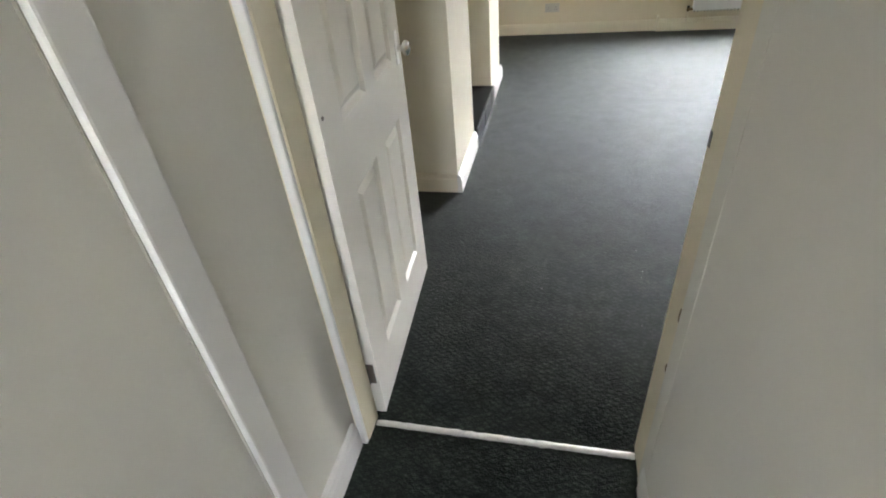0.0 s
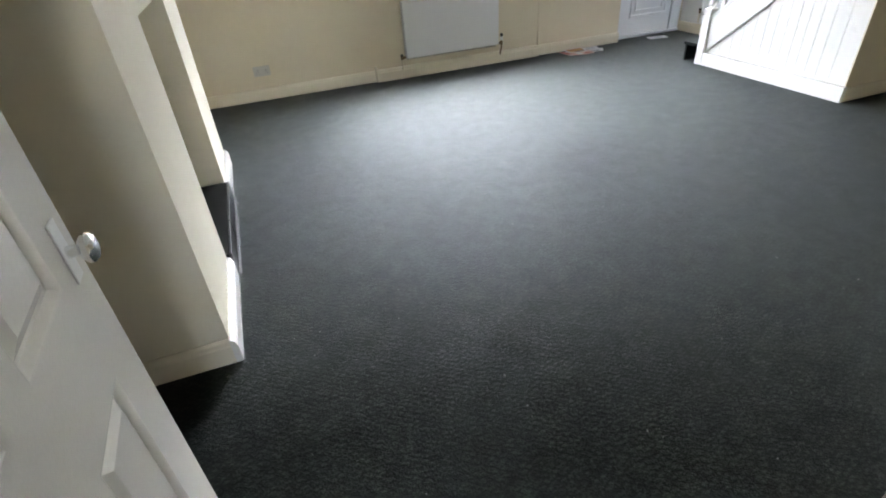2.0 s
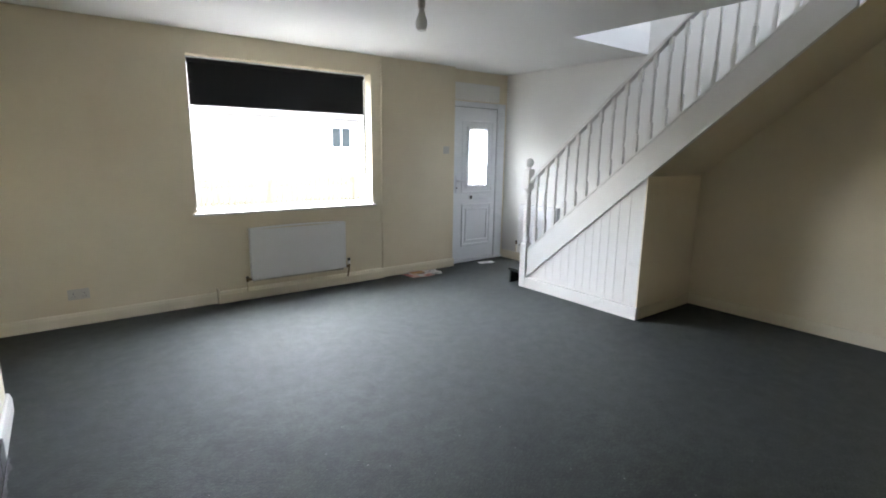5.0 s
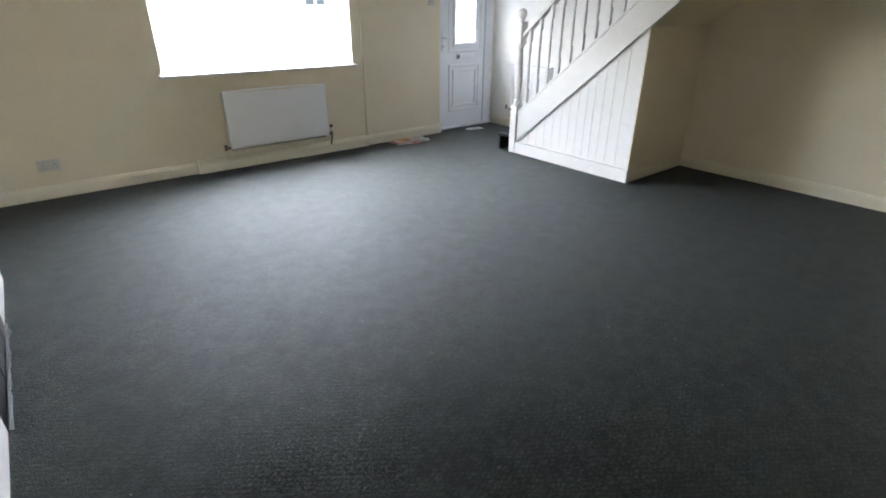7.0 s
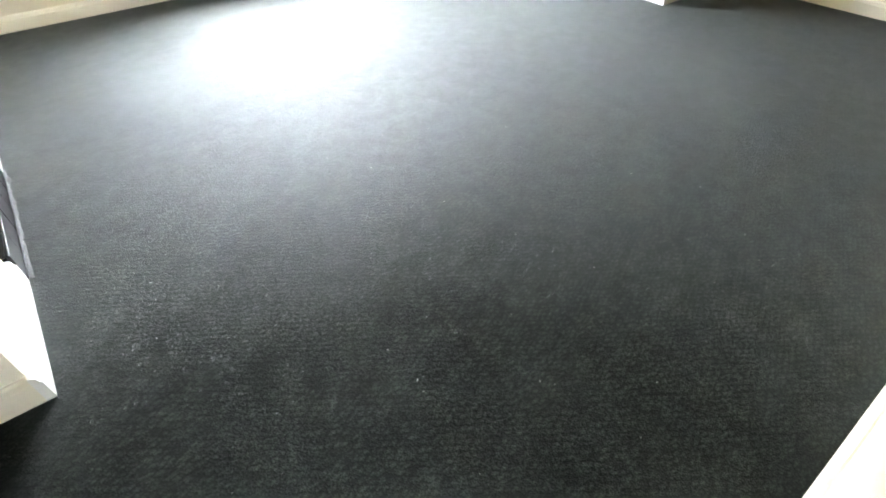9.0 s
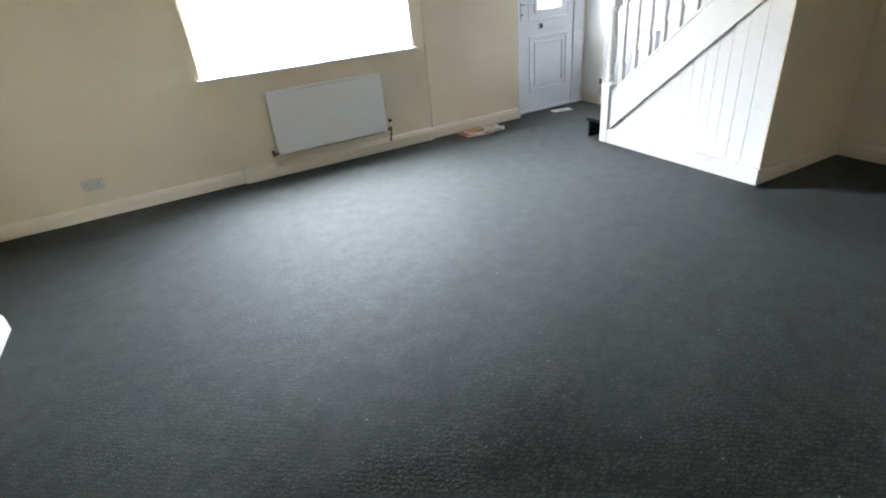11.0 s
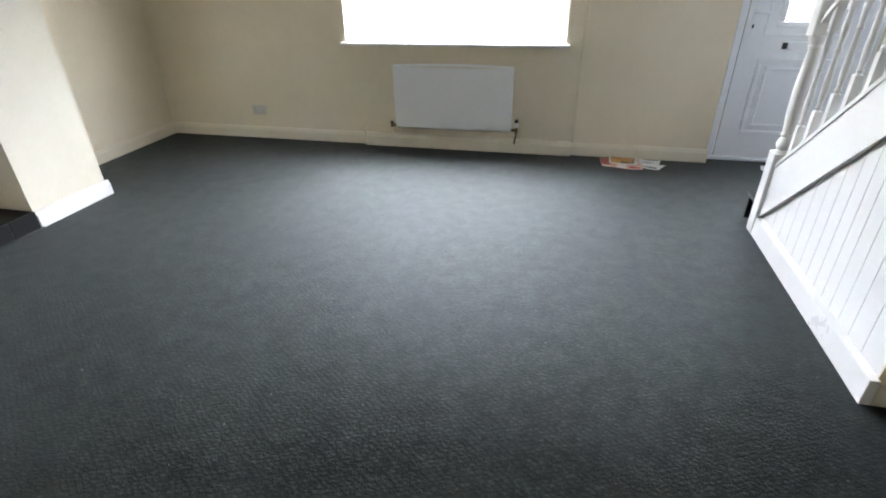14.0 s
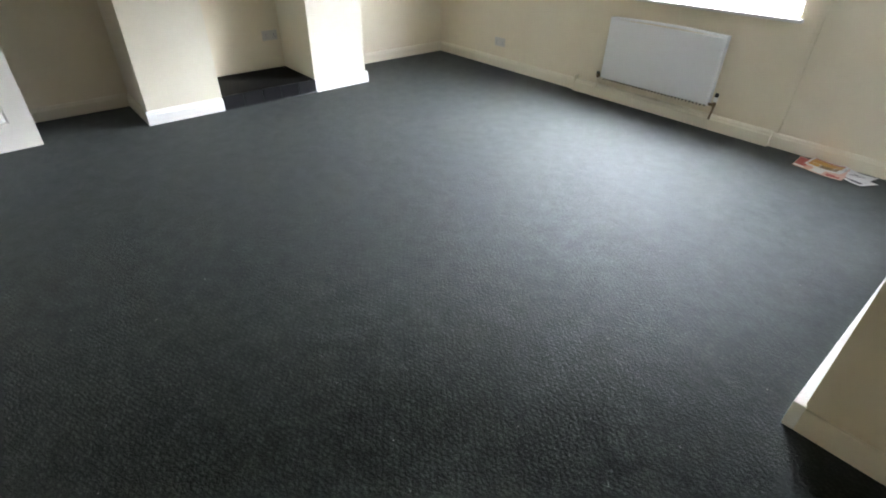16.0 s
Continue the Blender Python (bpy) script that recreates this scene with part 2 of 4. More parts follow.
def lathe(bm, profile, at=(0, 0, 0), axis="z", seg=20):
    """profile: (radius, height) pairs from one end to the other."""
    rings = []
    for r, h in profile:
        ring = []
        for i in range(seg):
            a = 2 * math.pi * i / seg
            c, s = r * math.cos(a), r * math.sin(a)
            p = {"z": (c, s, h), "x": (h, c, s), "y": (s, h, c)}[axis]
            ring.append(bm.verts.new(Vector(p) + Vector(at)))
        rings.append(ring)
    for a, b in zip(rings, rings[1:]):
        for i in range(seg):
            bm.faces.new((a[i], a[(i + 1) % seg], b[(i + 1) % seg], b[i]))
    bm.faces.new(list(reversed(rings[0])))
    bm.faces.new(rings[-1])
    bmesh.ops.recalc_face_normals(bm, faces=bm.faces)
    return bm


def tube(bm, pts, r, seg=10):
    """A round pipe through some points."""
    pts = [Vector(p) for p in pts]
    rings = []
    for i, p in enumerate(pts):
        d = (pts[min(i + 1, len(pts) - 1)] - pts[max(i - 1, 0)]).normalized()
        q = d.to_track_quat("Z", "Y")
        rings.append([bm.verts.new(p + q @ Vector((r * math.cos(2 * math.pi * k / seg), r * math.sin(2 * math.pi * k / seg), 0))) for k in range(seg)])
    for a, b in zip(rings, rings[1:]):
        for i in range(seg):
            bm.faces.new((a[i], a[(i + 1) % seg], b[(i + 1) % seg], b[i]))
    bm.faces.new(list(reversed(rings[0])))
    bm.faces.new(rings[-1])
    bmesh.ops.recalc_face_normals(bm, faces=bm.faces)
    return bm


def mesh_of(name, bm, material, smooth=False):
    me = bpy.data.meshes.new(name)
    bm.to_mesh(me)
    bm.free()
    me.materials.append(material)
    if smooth:
        me.shade_smooth()
        me.set_sharp_from_angle(angle=radians(38))
    return me


def part(name, bm, material, parent, label="", smooth=False):
    ob = new(name, mesh_of(name, bm, material, smooth))
    ob.parent = parent
    return tagged(ob, label)


def thing(name, label, category, at=(0, 0, 0), group="", kind=""):
    ob = new(name)
    ob.location = at
    ob.empty_display_size = 0.1
    return tagged(ob, label, category, group, kind)


def single(name, bm, material, label, category="", kind="", group="", smooth=False):
    return tagged(new(name, mesh_of(name, bm, material, smooth)), label, category, group, kind)


def wall(bm, axis, a, b, cuts_u, cuts_v, holes):
    """A wall a..b thick along its axis, in cells of its length and height; cells in holes are left open. Reveals are closed."""
    def place(u, v, w):
        return (u, w, v) if axis == "y" else (w, u, v)
    us, vs = sorted(cuts_u), sorted(cuts_v)
    def solid(i, j):
        if i < 0 or j < 0 or i >= len(us) - 1 or j >= len(vs) - 1:
            return False
        cu, cv = (us[i] + us[i + 1]) / 2, (vs[j] + vs[j + 1]) / 2
        return not any(h[0] < cu < h[1] and h[2] < cv < h[3] for h in holes)
    cache = {}
    def vert(u, v, w):
        key = (round(u, 5), round(v, 5), w)
        if key not in cache:
            cache[key] = bm.verts.new(place(u, v, w))
        return cache[key]
    for i in range(len(us) - 1):
        for j in range(len(vs) - 1):
            if not solid(i, j):
                continue
            u0, u1, v0, v1 = us[i], us[i + 1], vs[j], vs[j + 1]
            for w in (a, b):
                bm.faces.new([vert(u, v, w) for u, v in ((u0, v0), (u1, v0), (u1, v1), (u0, v1))])
            for di, dj, p, q in ((-1, 0, (u0, v0), (u0, v1)), (1, 0, (u1, v0), (u1, v1)), (0, -1, (u0, v0), (u1, v0)), (0, 1, (u0, v1), (u1, v1))):
                if not solid(i + di, j + dj):
                    bm.faces.new([vert(*p, a), vert(*q, a), vert(*q, b), vert(*p, b)])
    bmesh.ops.recalc_face_normals(bm, faces=bm.faces)
    return bm


def skirting(name, p, q, out, height=0.105, depth=0.018, material=None, lift=0.0):
    """A skirting board with a moulded top from p to q on a wall, standing out along out."""
    p, q, out = Vector((*p, lift)), Vector((*q, lift)), Vector((*out, 0))
    prof = [(0, 0), (depth, 0), (depth, height - 0.028), (depth * 0.82, height - 0.022), (depth * 0.7, height - 0.008), (depth * 0.35, height), (0, height)]
    bm = bmesh.new()
    a = [bm.verts.new(p + out * d + Vector((0, 0, z))) for d, z in prof]
    b = [bm.verts.new(q + out * d + Vector((0, 0, z))) for d, z in prof]
    for i in range(len(prof)):
        j = (i + 1) % len(prof)
        bm.faces.new((a[i], a[j], b[j], b[i]))
    bm.faces.new(a)
    bm.faces.new(b)
    bmesh.ops.recalc_face_normals(bm, faces=bm.faces)
    return single(name, bm, material or SKIRT_PAINT, "cream gloss painted skirting board along the wall", "skirting board", "structure")


# ---- structure: floor, walls, ceiling ----
bm = bmesh.new()
prism(bm, [(-0.1, 0.0), (-0.1, BY - 0.02), (HX0 - 0.1, BY - 0.02), (HX0 - 0.1, -8.0), (HX1 + 0.1, -8.0), (HX1 + 0.1, BY - 0.02), (RX + 0.1, BY - 0.02), (RX + 0.1, DY + 0.1), (DX0 - 0.1, DY + 0.1), (DX0 - 0.1, 0.0)], "z", -0.12, 0.0)
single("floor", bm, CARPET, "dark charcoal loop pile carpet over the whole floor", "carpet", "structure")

bm = wall(bmesh.new(), "y", 0.0, FT, [-0.25, WX0, WX1, DX0], [-0.12, WZ0, WZ1, 5.0], [(WX0, WX1, WZ0, WZ1)])
single("wall_front", bm, MAGNOLIA, "magnolia painted plaster wall with a window opening", "wall", "structure")
bm = wall(bmesh.new(), "y", DY, DY + 0.14, [DX0, 4.868, 5.785, RX], [-0.12, 0.0, 2.055, 5.0], [(4.868, 5.785, 0.0, 2.055)])
single("wall_door_recess", bm, MAGNOLIA, "magnolia painted wall around the front door", "wall", "structure")
single("wall_left", boxed(-0.25, 0.0, BY - BT, 0.0, -0.12, 5.0), MAGNOLIA, "magnolia painted plaster wall of the alcoves", "wall", "structure")
# right wall in two colours, whiter above the stair's slope
low = [(BY - BT, -0.12), (-2.53, -0.12), (-2.53, 1.30), (-3.83, 2.42), (BY - BT, 2.42)]
high = [(-2.53, -0.12), (DY + 0.14, -0.12), (DY + 0.14, 5.0), (BY - BT, 5.0), (BY - BT, 2.42), (-3.83, 2.42), (-2.53, 1.30)]
single("wall_right_lower", prism(bmesh.new(), low, "x", RX, RX + 0.25), MAGNOLIA, "magnolia painted wall under the stairs", "wall", "structure")
single("wall_right_upper", prism(bmesh.new(), high, "x", RX, RX + 0.25), WELL_WHITE, "whiter part of the right wall, above the stairs", "wall", "structure")
bm = wall(bmesh.new(), "y", BY - BT, BY, [-0.0, 0.585, HX1, RX], [-0.12, 2.02, CZ], [(0.585, HX1, -1.0, 2.02)])
single("wall_back", bm, MAGNOLIA, "magnolia painted wall with the doorway to the hall", "wall", "structure")
bm = wall(bmesh.new(), "x", 0.0, 0.598, [-3.44, -2.87, -2.02, -1.47], [0.0, 1.113, CZ], [(-2.87, -2.02, 0.0, 1.113)])
single("wall_chimney_breast", bm, BREAST_MAGNOLIA, "magnolia plastered chimney breast with an open square fireplace recess", "chimney breast", "structure")
bm = bmesh.new()
box(bm, -0.25, 4.62, BY - BT, DY + 0.14, CZ, CZ + 0.2)
box(bm, 4.62, RX, -1.9, DY + 0.14, CZ, CZ + 0.2)
box(bm, 4.62, RX, BY - BT, -3.80, CZ, CZ + 0.2)
single("ceiling", bm, CEILING_PAINT, "white painted ceiling with the stairwell opening", "ceiling", "structure")
# stairwell above: unseen upper shell, with an opening added to brighten the well
single("wall_stairwell_left", boxed(4.52, 4.62, BY - BT, -1.8, CZ + 0.2, 5.0), WELL_WHITE, "white painted stairwell wall", "wall", "structure")
single("wall_stairwell_front", boxed(4.62, RX, -1.9, -1.8, CZ + 0.2, 5.0), WELL_WHITE, "white painted stairwell wall", "wall", "structure")
bm = wall(bmesh.new(), "y", BY - BT, BY, [4.52, 4.72, 5.7, RX], [CZ + 0.2, 3.2, 4.8, 5.0], [(4.72, 5.7, 3.2, 4.8)])
single("wall_stairwell_back", bm, WELL_WHITE, "unseen white landing wall, opening added to light the stairwell", "wall", "structure")
single("ceiling_landing", boxed(-0.25, RX + 0.25, BY - BT, FT, 5.0, 5.15), CEILING_PAINT, "unseen white ceiling closing off the sky above the landing", "ceiling", "structure")

# hall behind the doorway
bm = wall(bmesh.new(), "x", HX0 - 0.1, HX0, [-8.0, -6.18, -5.35, BY - BT], [-0.12, 0.0, 2.02, CZ], [(-6.18, -5.35, 0.0, 2.02)])
single("wall_hall_left", bm, HALL_PAINT, "off-white painted hall wall with a side door", "wall", "structure")
single("wall_hall_right", boxed(HX1 - 0.012, HX1 + 0.1, -8.0, BY - BT, -0.12, CZ, bevel=0.004, seg=2), HALL_PAINT, "off-white painted hall wall", "wall", "structure")
# never in view; its opening is added to light the hall from behind
bm = wall(bmesh.new(), "y", -8.1, -8.0, [HX0 - 0.1, 0.60, 1.30, HX1 + 0.1], [-0.12, 1.0, 2.12, CZ], [(0.60, 1.30, 1.0, 2.12)])
single("wall_hall_end", bm, HALL_PAINT, "unseen off-white end wall of the hall, opening added for light", "wall", "structure")
single("ceiling_hall", boxed(HX0 - 0.1, HX1 + 0.1, -8.1, BY - BT, CZ, CZ + 0.15), CEILING_PAINT, "white hall ceiling", "ceiling", "structure")

# skirting boards
skirting("baseboard_front_a", (0.0, 0.0), (2.026, 0.0), (0, -1))
skirting("baseboard_front_b", (2.044, 0.0), (3.81, 0.0), (0, -1), depth=0.05, height=0.11)
skirting("baseboard_front_c", (3.81, 0.0), (DX0, 0.0), (0, -1))
skirting("baseboard_recess", (DX0, -0.018), (DX0, DY), (1, 0), depth=0.012)
skirting("baseboard_left_far", (0.0, -0.018), (0.0, -1.452), (1, 0))
skirting("baseboard_left_near", (0.0, -3.458), (0.0, BY + 0.018), (1, 0))
skirting("baseboard_breast_far", (0.598, -2.02), (0.598, -1.452), (1, 0), material=GLOSS, depth=0.025)
skirting("baseboard_breast_near", (0.598, -3.458), (0.598, -2.87), (1, 0), material=GLOSS, depth=0.025)
skirting("baseboard_breast_side_far", (0.018, -1.47), (0.598, -1.47), (0, 1))
skirting("baseboard_breast_side_near", (0.018, -3.44), (0.598, -3.44), (0, -1))
skirting("baseboard_right", (RX, BY + 0.018), (RX, -2.5825), (-1, 0))
skirting("baseboard_right_far", (RX, -1.0), (RX, DY), (-1, 0))
skirting("baseboard_back_left", (0.0, BY), (0.52, BY), (0, 1))
skirting("baseboard_back_right", (1.43, BY), (RX - 0.018, BY), (0, 1))
skirting("baseboard_hall_left", (HX0, -5.28), (HX0, -5.005), (1, 0), material=GLOSS)
skirting("baseboard_hall_right", (HX1 - 0.012, -7.9), (HX1 - 0.012, BY - BT - 0.03), (-1, 0), material=GLOSS, depth=0.006)

single("trim_pipe_box_end", boxed(2.026, 2.044, -0.056, 0.0, 0.0, 0.145, bevel=0.003), SKIRT_PAINT, "small upright end block of the boxed pipes", "trim", "structure")

# trim round the doorways
def trim(name, bm, material=GLOSS, label="white gloss painted door architrave"):
    return single(name, bm, material, label, "architrave", "structure")


trim("trim_doorway_lining_left", boxed(0.585, 0.60, BY - BT, BY + 0.042, 0.0, 2.02, bevel=0.003), GLOSS_OLD, "yellowed gloss painted door lining")
trim("trim_doorway_lining_right", boxed(HX1 - 0.012, HX1, BY - BT, BY + 0.054, 0.0, 2.02, bevel=0.004, seg=2), GLOSS_OLD, "yellowed chipped door lining with a strike hole")
trim("trim_doorway_lining_top", boxed(0.60, HX1 - 0.012, BY - BT, BY, 2.008, 2.02), GLOSS_OLD, "yellowed gloss painted door lining")
trim("trim_doorway_hall_left", boxed(HX0 + 0.011, 0.598, BY - BT - 0.014, BY - BT, 0.0, 2.06, bevel=0.005, seg=2))
trim("trim_doorway_hall_right", boxed(HX1 - 0.0133, HX1 - 0.0125, BY - BT - 0.060, BY - BT - 0.001, 0.0, 2.06), HALL_PAINT, "off-white painted edge strip beside the door lining")
trim("trim_doorway_room_left", boxed(0.515, 0.585, BY, BY + 0.018, 0.0, 2.08, bevel=0.004))
trim("trim_doorway_room_right", boxed(HX1 + 0.001, 1.43, BY, BY + 0.05, 0.0, 2.08, bevel=0.004))
trim("trim_doorway_room_top", boxed(0.59, HX1, BY, BY + 0.018, 2.02, 2.08, bevel=0.004))
trim("trim_side_door_near", boxed(HX0, HX0 + 0.016, -5.35, -5.28, 0.0, 2.08, bevel=0.005, seg=2))
trim("trim_side_door_far", boxed(HX0, HX0 + 0.018, -6.25, -6.18, 0.0, 2.08, bevel=0.005, seg=2))
trim("trim_side_door_top", boxed(HX0, HX0 + 0.018, -6.18, -5.35, 2.02, 2.08, bevel=0.005, seg=2))
single("door_3", boxed(HX0 - 0.035, HX0 + 0.003, -6.176, -5.354, 0.006, 2.015, bevel=0.003), HALL_PAINT, "plain closed off-white side door in the hall", "door", "structure")

# ---- window ----
win = thing("window_1", "white plastic framed double window in a deep reveal", "window", (0, 0, 0), kind="structure")
FY0, FY1 = 0.13, 0.19
MUL = 3.12
part("frame_bottom", boxed(WX0, WX1, FY0, FY1, WZ0, WZ0 + 0.03, bevel=0.006), UPVC, win)
part("frame_top", boxed(WX0, WX1, FY0, FY1, WZ1 - 0.055, WZ1, bevel=0.006), UPVC, win)
part("frame_left", boxed(WX0, WX0 + 0.03, FY0, FY1, WZ0 + 0.03, WZ1 - 0.055, bevel=0.006), UPVC, win)
part("frame_right", boxed(WX1 - 0.03, WX1, FY0, FY1, WZ0 + 0.03, WZ1 - 0.055, bevel=0.006), UPVC, win)
# grey tint dims the street view; without shadow it spares the room's light
pane = part("pane", boxed(WX0 + 0.025, WX1 - 0.025, 0.157, 0.163, WZ0 + 0.025, WZ1 - 0.05), GLASS, win, "glass pane tinted to dim the view outside")
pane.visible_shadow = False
part("window_sill", boxed(WX0 - 0.035, WX1 + 0.03, -0.05, FY0, WZ0 - 0.022, WZ0 + 0.002, bevel=0.008, seg=3), GLOSS, win, "white gloss window board")

blind = thing("roller_blind", "black roller blind partly pulled down over the window", "blind", (2.8, 0.06, 2.2))
part("fabric", boxed(-0.865, 0.845, 0.012, 0.015, -0.375, -0.01), BLACK, blind, "black blackout fabric")
part("tube", lathe(bmesh.new(), [(0.019, -0.872), (0.019, 0.852)], (0, 0.018, -0.015), "x", 18), BLACK, blind, smooth=True)
part("bottom_bar", boxed(-0.865, 0.845, 0.006, 0.021, -0.395, -0.375, bevel=0.004), BLACK, blind)
for s in (-0.882, 0.852):
    part("bracket", boxed(s, s + 0.008, 0.0, 0.045, -0.045, 0.02, bevel=0.002), UPVC, blind, "white plastic bracket")

# ---- pipe trunking beside the window ----
single("pipe_trunking", boxed(3.815, 3.845, -0.014, 0.0, 0.105, CZ, bevel=0.006, seg=2), MAGNOLIA, "thin painted pipe trunking up the front wall", "trunking")


# ---- radiators ----
def radiator(name, length, height, label, ribs):
    """A steel panel radiator standing off a wall; it faces -y, its left lower back corner at the origin."""
    r = thing(name, label, "radiator", group="radiators")
    bm = boxed(0, length, -0.070, -0.052, 0.028, height - 0.012, bevel=0.008, seg=3)
    part("panel", bm, ENAMEL, r, "flat white enamelled panel", True)
    if ribs:
        n = int(length / 0.034)
        bm = bmesh.new()
        for i in range(n):
            x = 0.02 + (length - 0.04) * (i + 0.5) / n
            box(bm, x - 0.011, x + 0.011, -0.073, -0.067, 0.03, height - 0.05, bevel=0.004)
        part("ribs", bm, ENAMEL, r)
    part("back_panel", boxed(0.01, length - 0.01, -0.022, -0.012, 0.01, height - 0.02, bevel=0.003), ENAMEL, r)
    # dark fins reach below the panel, standing in for the shadow under it
    bm = bmesh.new()
    for i in range(int(length / 0.03)):
        box(bm, 0.02 + i * 0.03, 0.021 + i * 0.03, -0.0515, -0.0225, 0.006, height - 0.03)
    part("convector", bm, STEEL, r, "folded steel convector fins, showing dark below the panel as its shadow band")
    for x in (0.0, length - 0.004):
        part("side_cover", boxed(x, x + 0.004, -0.069, -0.01, 0.03, height, bevel=0.001), ENAMEL, r)
    bow = 0.0 if ribs else 0.011   # the loose grille has sprung up in the middle
    bm = bmesh.new()
    for y0, y1 in ((-0.070, -0.062), (-0.018, -0.010)):
        prism(bm, [(length * i / 16, height - 0.012 + bow * math.sin(math.pi * i / 16)) for i in range(17)] + [(length * i / 16, height + bow * math.sin(math.pi * i / 16)) for i in range(16, -1, -1)], "y", y0, y1)
    for i in range(int(length / 0.024)):
        up = bow * math.sin(math.pi * (0.011 + i * 0.024) / length)
        box(bm, 0.006 + i * 0.024, 0.016 + i * 0.024, -0.0625, -0.0175, height - 0.008 + up, height - 0.002 + up)
    part("top_grille", bm, ENAMEL, r, "slotted white top grille")
    for side in (-1, 1):
        x = -0.042 if side < 0 else length + 0.042
        v = part("valve", lathe(bmesh.new(), [(0.009, 0.0), (0.013, 0.012), (0.013, 0.035), (0.008, 0.04), (0.008, 0.05)], (x, -0.045, 0.015), "z", 14), BRASS, r, "tarnished brass radiator valve", True)
        part("union", lathe(bmesh.new(), [(0.012, 0.0), (0.012, 0.045)] if side < 0 else [(0.012, -0.045), (0.012, 0.0)], (x, -0.045, 0.035), "x", 12), BRASS, v, "", True)
        if side > 0:
            part("valve_collar", lathe(bmesh.new(), [(0.012, 0.0), (0.016, 0.004), (0.016, 0.032), (0.012, 0.036)], (x, -0.045, 0.06), "z", 16), WHITE_PLASTIC, v, "white plastic collar", True)
            part("valve_cap", lathe(bmesh.new(), [(0.010, 0.0), (0.015, 0.004), (0.015, 0.024), (0.008, 0.030)], (x, -0.045, 0.096), "z", 16), RUBBER, v, "black plastic cap", True)
            part("pipe", tube(bmesh.new(), [(x, -0.045, 0.02), (x, -0.044, -0.01), (x - 0.008, -0.040, -0.045), (x - 0.012, -0.038, -0.08)], 0.008), BRASS, r, "thin bent copper tail pipe", True)
        else:
            part("valve_cap", lathe(bmesh.new(), [(0.010, 0.0), (0.014, 0.003), (0.013, 0.016)], (x, -0.045, 0.05), "z", 14), RUBBER, v, "", True)
            part("pipe", tube(bmesh.new(), [(x, -0.045, 0.02), (x, -0.045, -0.08)], 0.0075), SKIRT_PAINT, r, "painted tail pipe", True)
    for x in (0.12, length - 0.12):
        part("bracket", boxed(x - 0.02, x + 0.02, -0.014, 0.0, 0.05, height - 0.05), STEEL, r)
    return r


rad = radiator("radiator", 0.985, 0.528, "white steel panel radiator under the window", False)
rad.location = (2.336, -0.026, 0.166)
rad2 = radiator("radiator", 0.64, 0.56, "white ribbed panel radiator on the wall by the front door", True)
rad2.matrix_basis = pose(RX, -0.27, 0.21, 0, 0, -90)


# ---- sockets and switch ----
def socket(name, width, label, m, rocker=False):
    s = thing(name, label, "light switch" if rocker else "power socket")
    part("plate", boxed(-width / 2, width / 2, -0.011, 0.0, -0.043, 0.043, bevel=0.004, seg=2), PLASTIC, s, "", True)
    if rocker:
        part("rocker", boxed(-0.006, 0.006, -0.016, -0.009, -0.014, 0.014, bevel=0.002), PLASTIC, s)
    else:
        for x in (-width / 4, width / 4):
            bm = bmesh.new()
            box(bm, x - 0.003, x + 0.003, -0.0125, -0.0108, 0.002, 0.012)
            box(bm, x - 0.013, x - 0.007, -0.0125, -0.0108, -0.018, -0.013)
            box(bm, x + 0.007, x + 0.013, -0.0125, -0.0108, -0.018, -0.013)
            part("pin_holes", bm, INK, s)
            part("rocker", boxed(x - 0.006, x + 0.006, -0.015, -0.01, 0.02, 0.034, bevel=0.002), PLASTIC, s)
    s.matrix_basis = m
    return s


socket("power_socket", 0.146, "white double power socket low on the front wall", pose(0.985, 0, 0.258))
socket("power_socket", 0.146, "white double power socket inside the fireplace recess", pose(0.0, -2.13, 0.41, 0, 0, 90))
socket("light_switch", 0.086, "white single light switch beside the front door", pose(4.72, 0, 1.45), True)

# ---- hearth ----
hearth = thing("hearth", "raised black painted hearth slab in the fireplace", "hearth", (0, 0, 0))
part("slab", boxed(0.004, 0.612, -2.866, -2.024, 0.0, 0.115, bevel=0.006, seg=2), HEARTH, hearth)
for i in range(5):
    y0 = -2.864 + 0.168 * i
    k = 0.004 * noise.noise((i * 5.3, 2, 0))
    tile = part("tile", boxed(0.6125, 0.623 + k, y0 + 0.002, y0 + 0.166, 0.004 + abs(k), 0.117 + k * 0.6, bevel=0.002), HEARTH_TILE, hearth, "glossy black hearth tile")
bm = bmesh.new()
n = 40
rows = []
for i in range(n + 1):
    y = -2.87 + 0.855 * i / n
    j = 0.012 * noise.noise((y * 14, 3, 0)) + 0.006 * noise.noise((y * 55, 9, 0))
    rows.append([bm.verts.new((0.6275, y, 0.012)), bm.verts.new((0.63, y, 0.007)), bm.verts.new((0.640 + j, y, 0.0025))])
for a, b in zip(rows, rows[1:]):
    for i in range(2):
        bm.faces.new((a[i], b[i], b[i + 1], a[i + 1]))
part("edge_strip", bm, TAPE, hearth, "ragged black strip along the hearth foot")


# ---- front door ----
door = thing("door_1", "white plastic front door with a leaded glass light and letterbox, closed", "door", (0, 0, 0), kind="structure")
Y0 = DY - 0.005
LX0, LX1 = 4.925, 5.64
part("frame_left", boxed(4.87, LX0 - 0.004, Y0, Y0 + 0.07, 0.03, 2.05, bevel=0.006), UPVC, door)
part("frame_right", boxed(LX1 + 0.004, 5.783, Y0, Y0 + 0.07, 0.03, 2.05, bevel=0.006), UPVC, door)
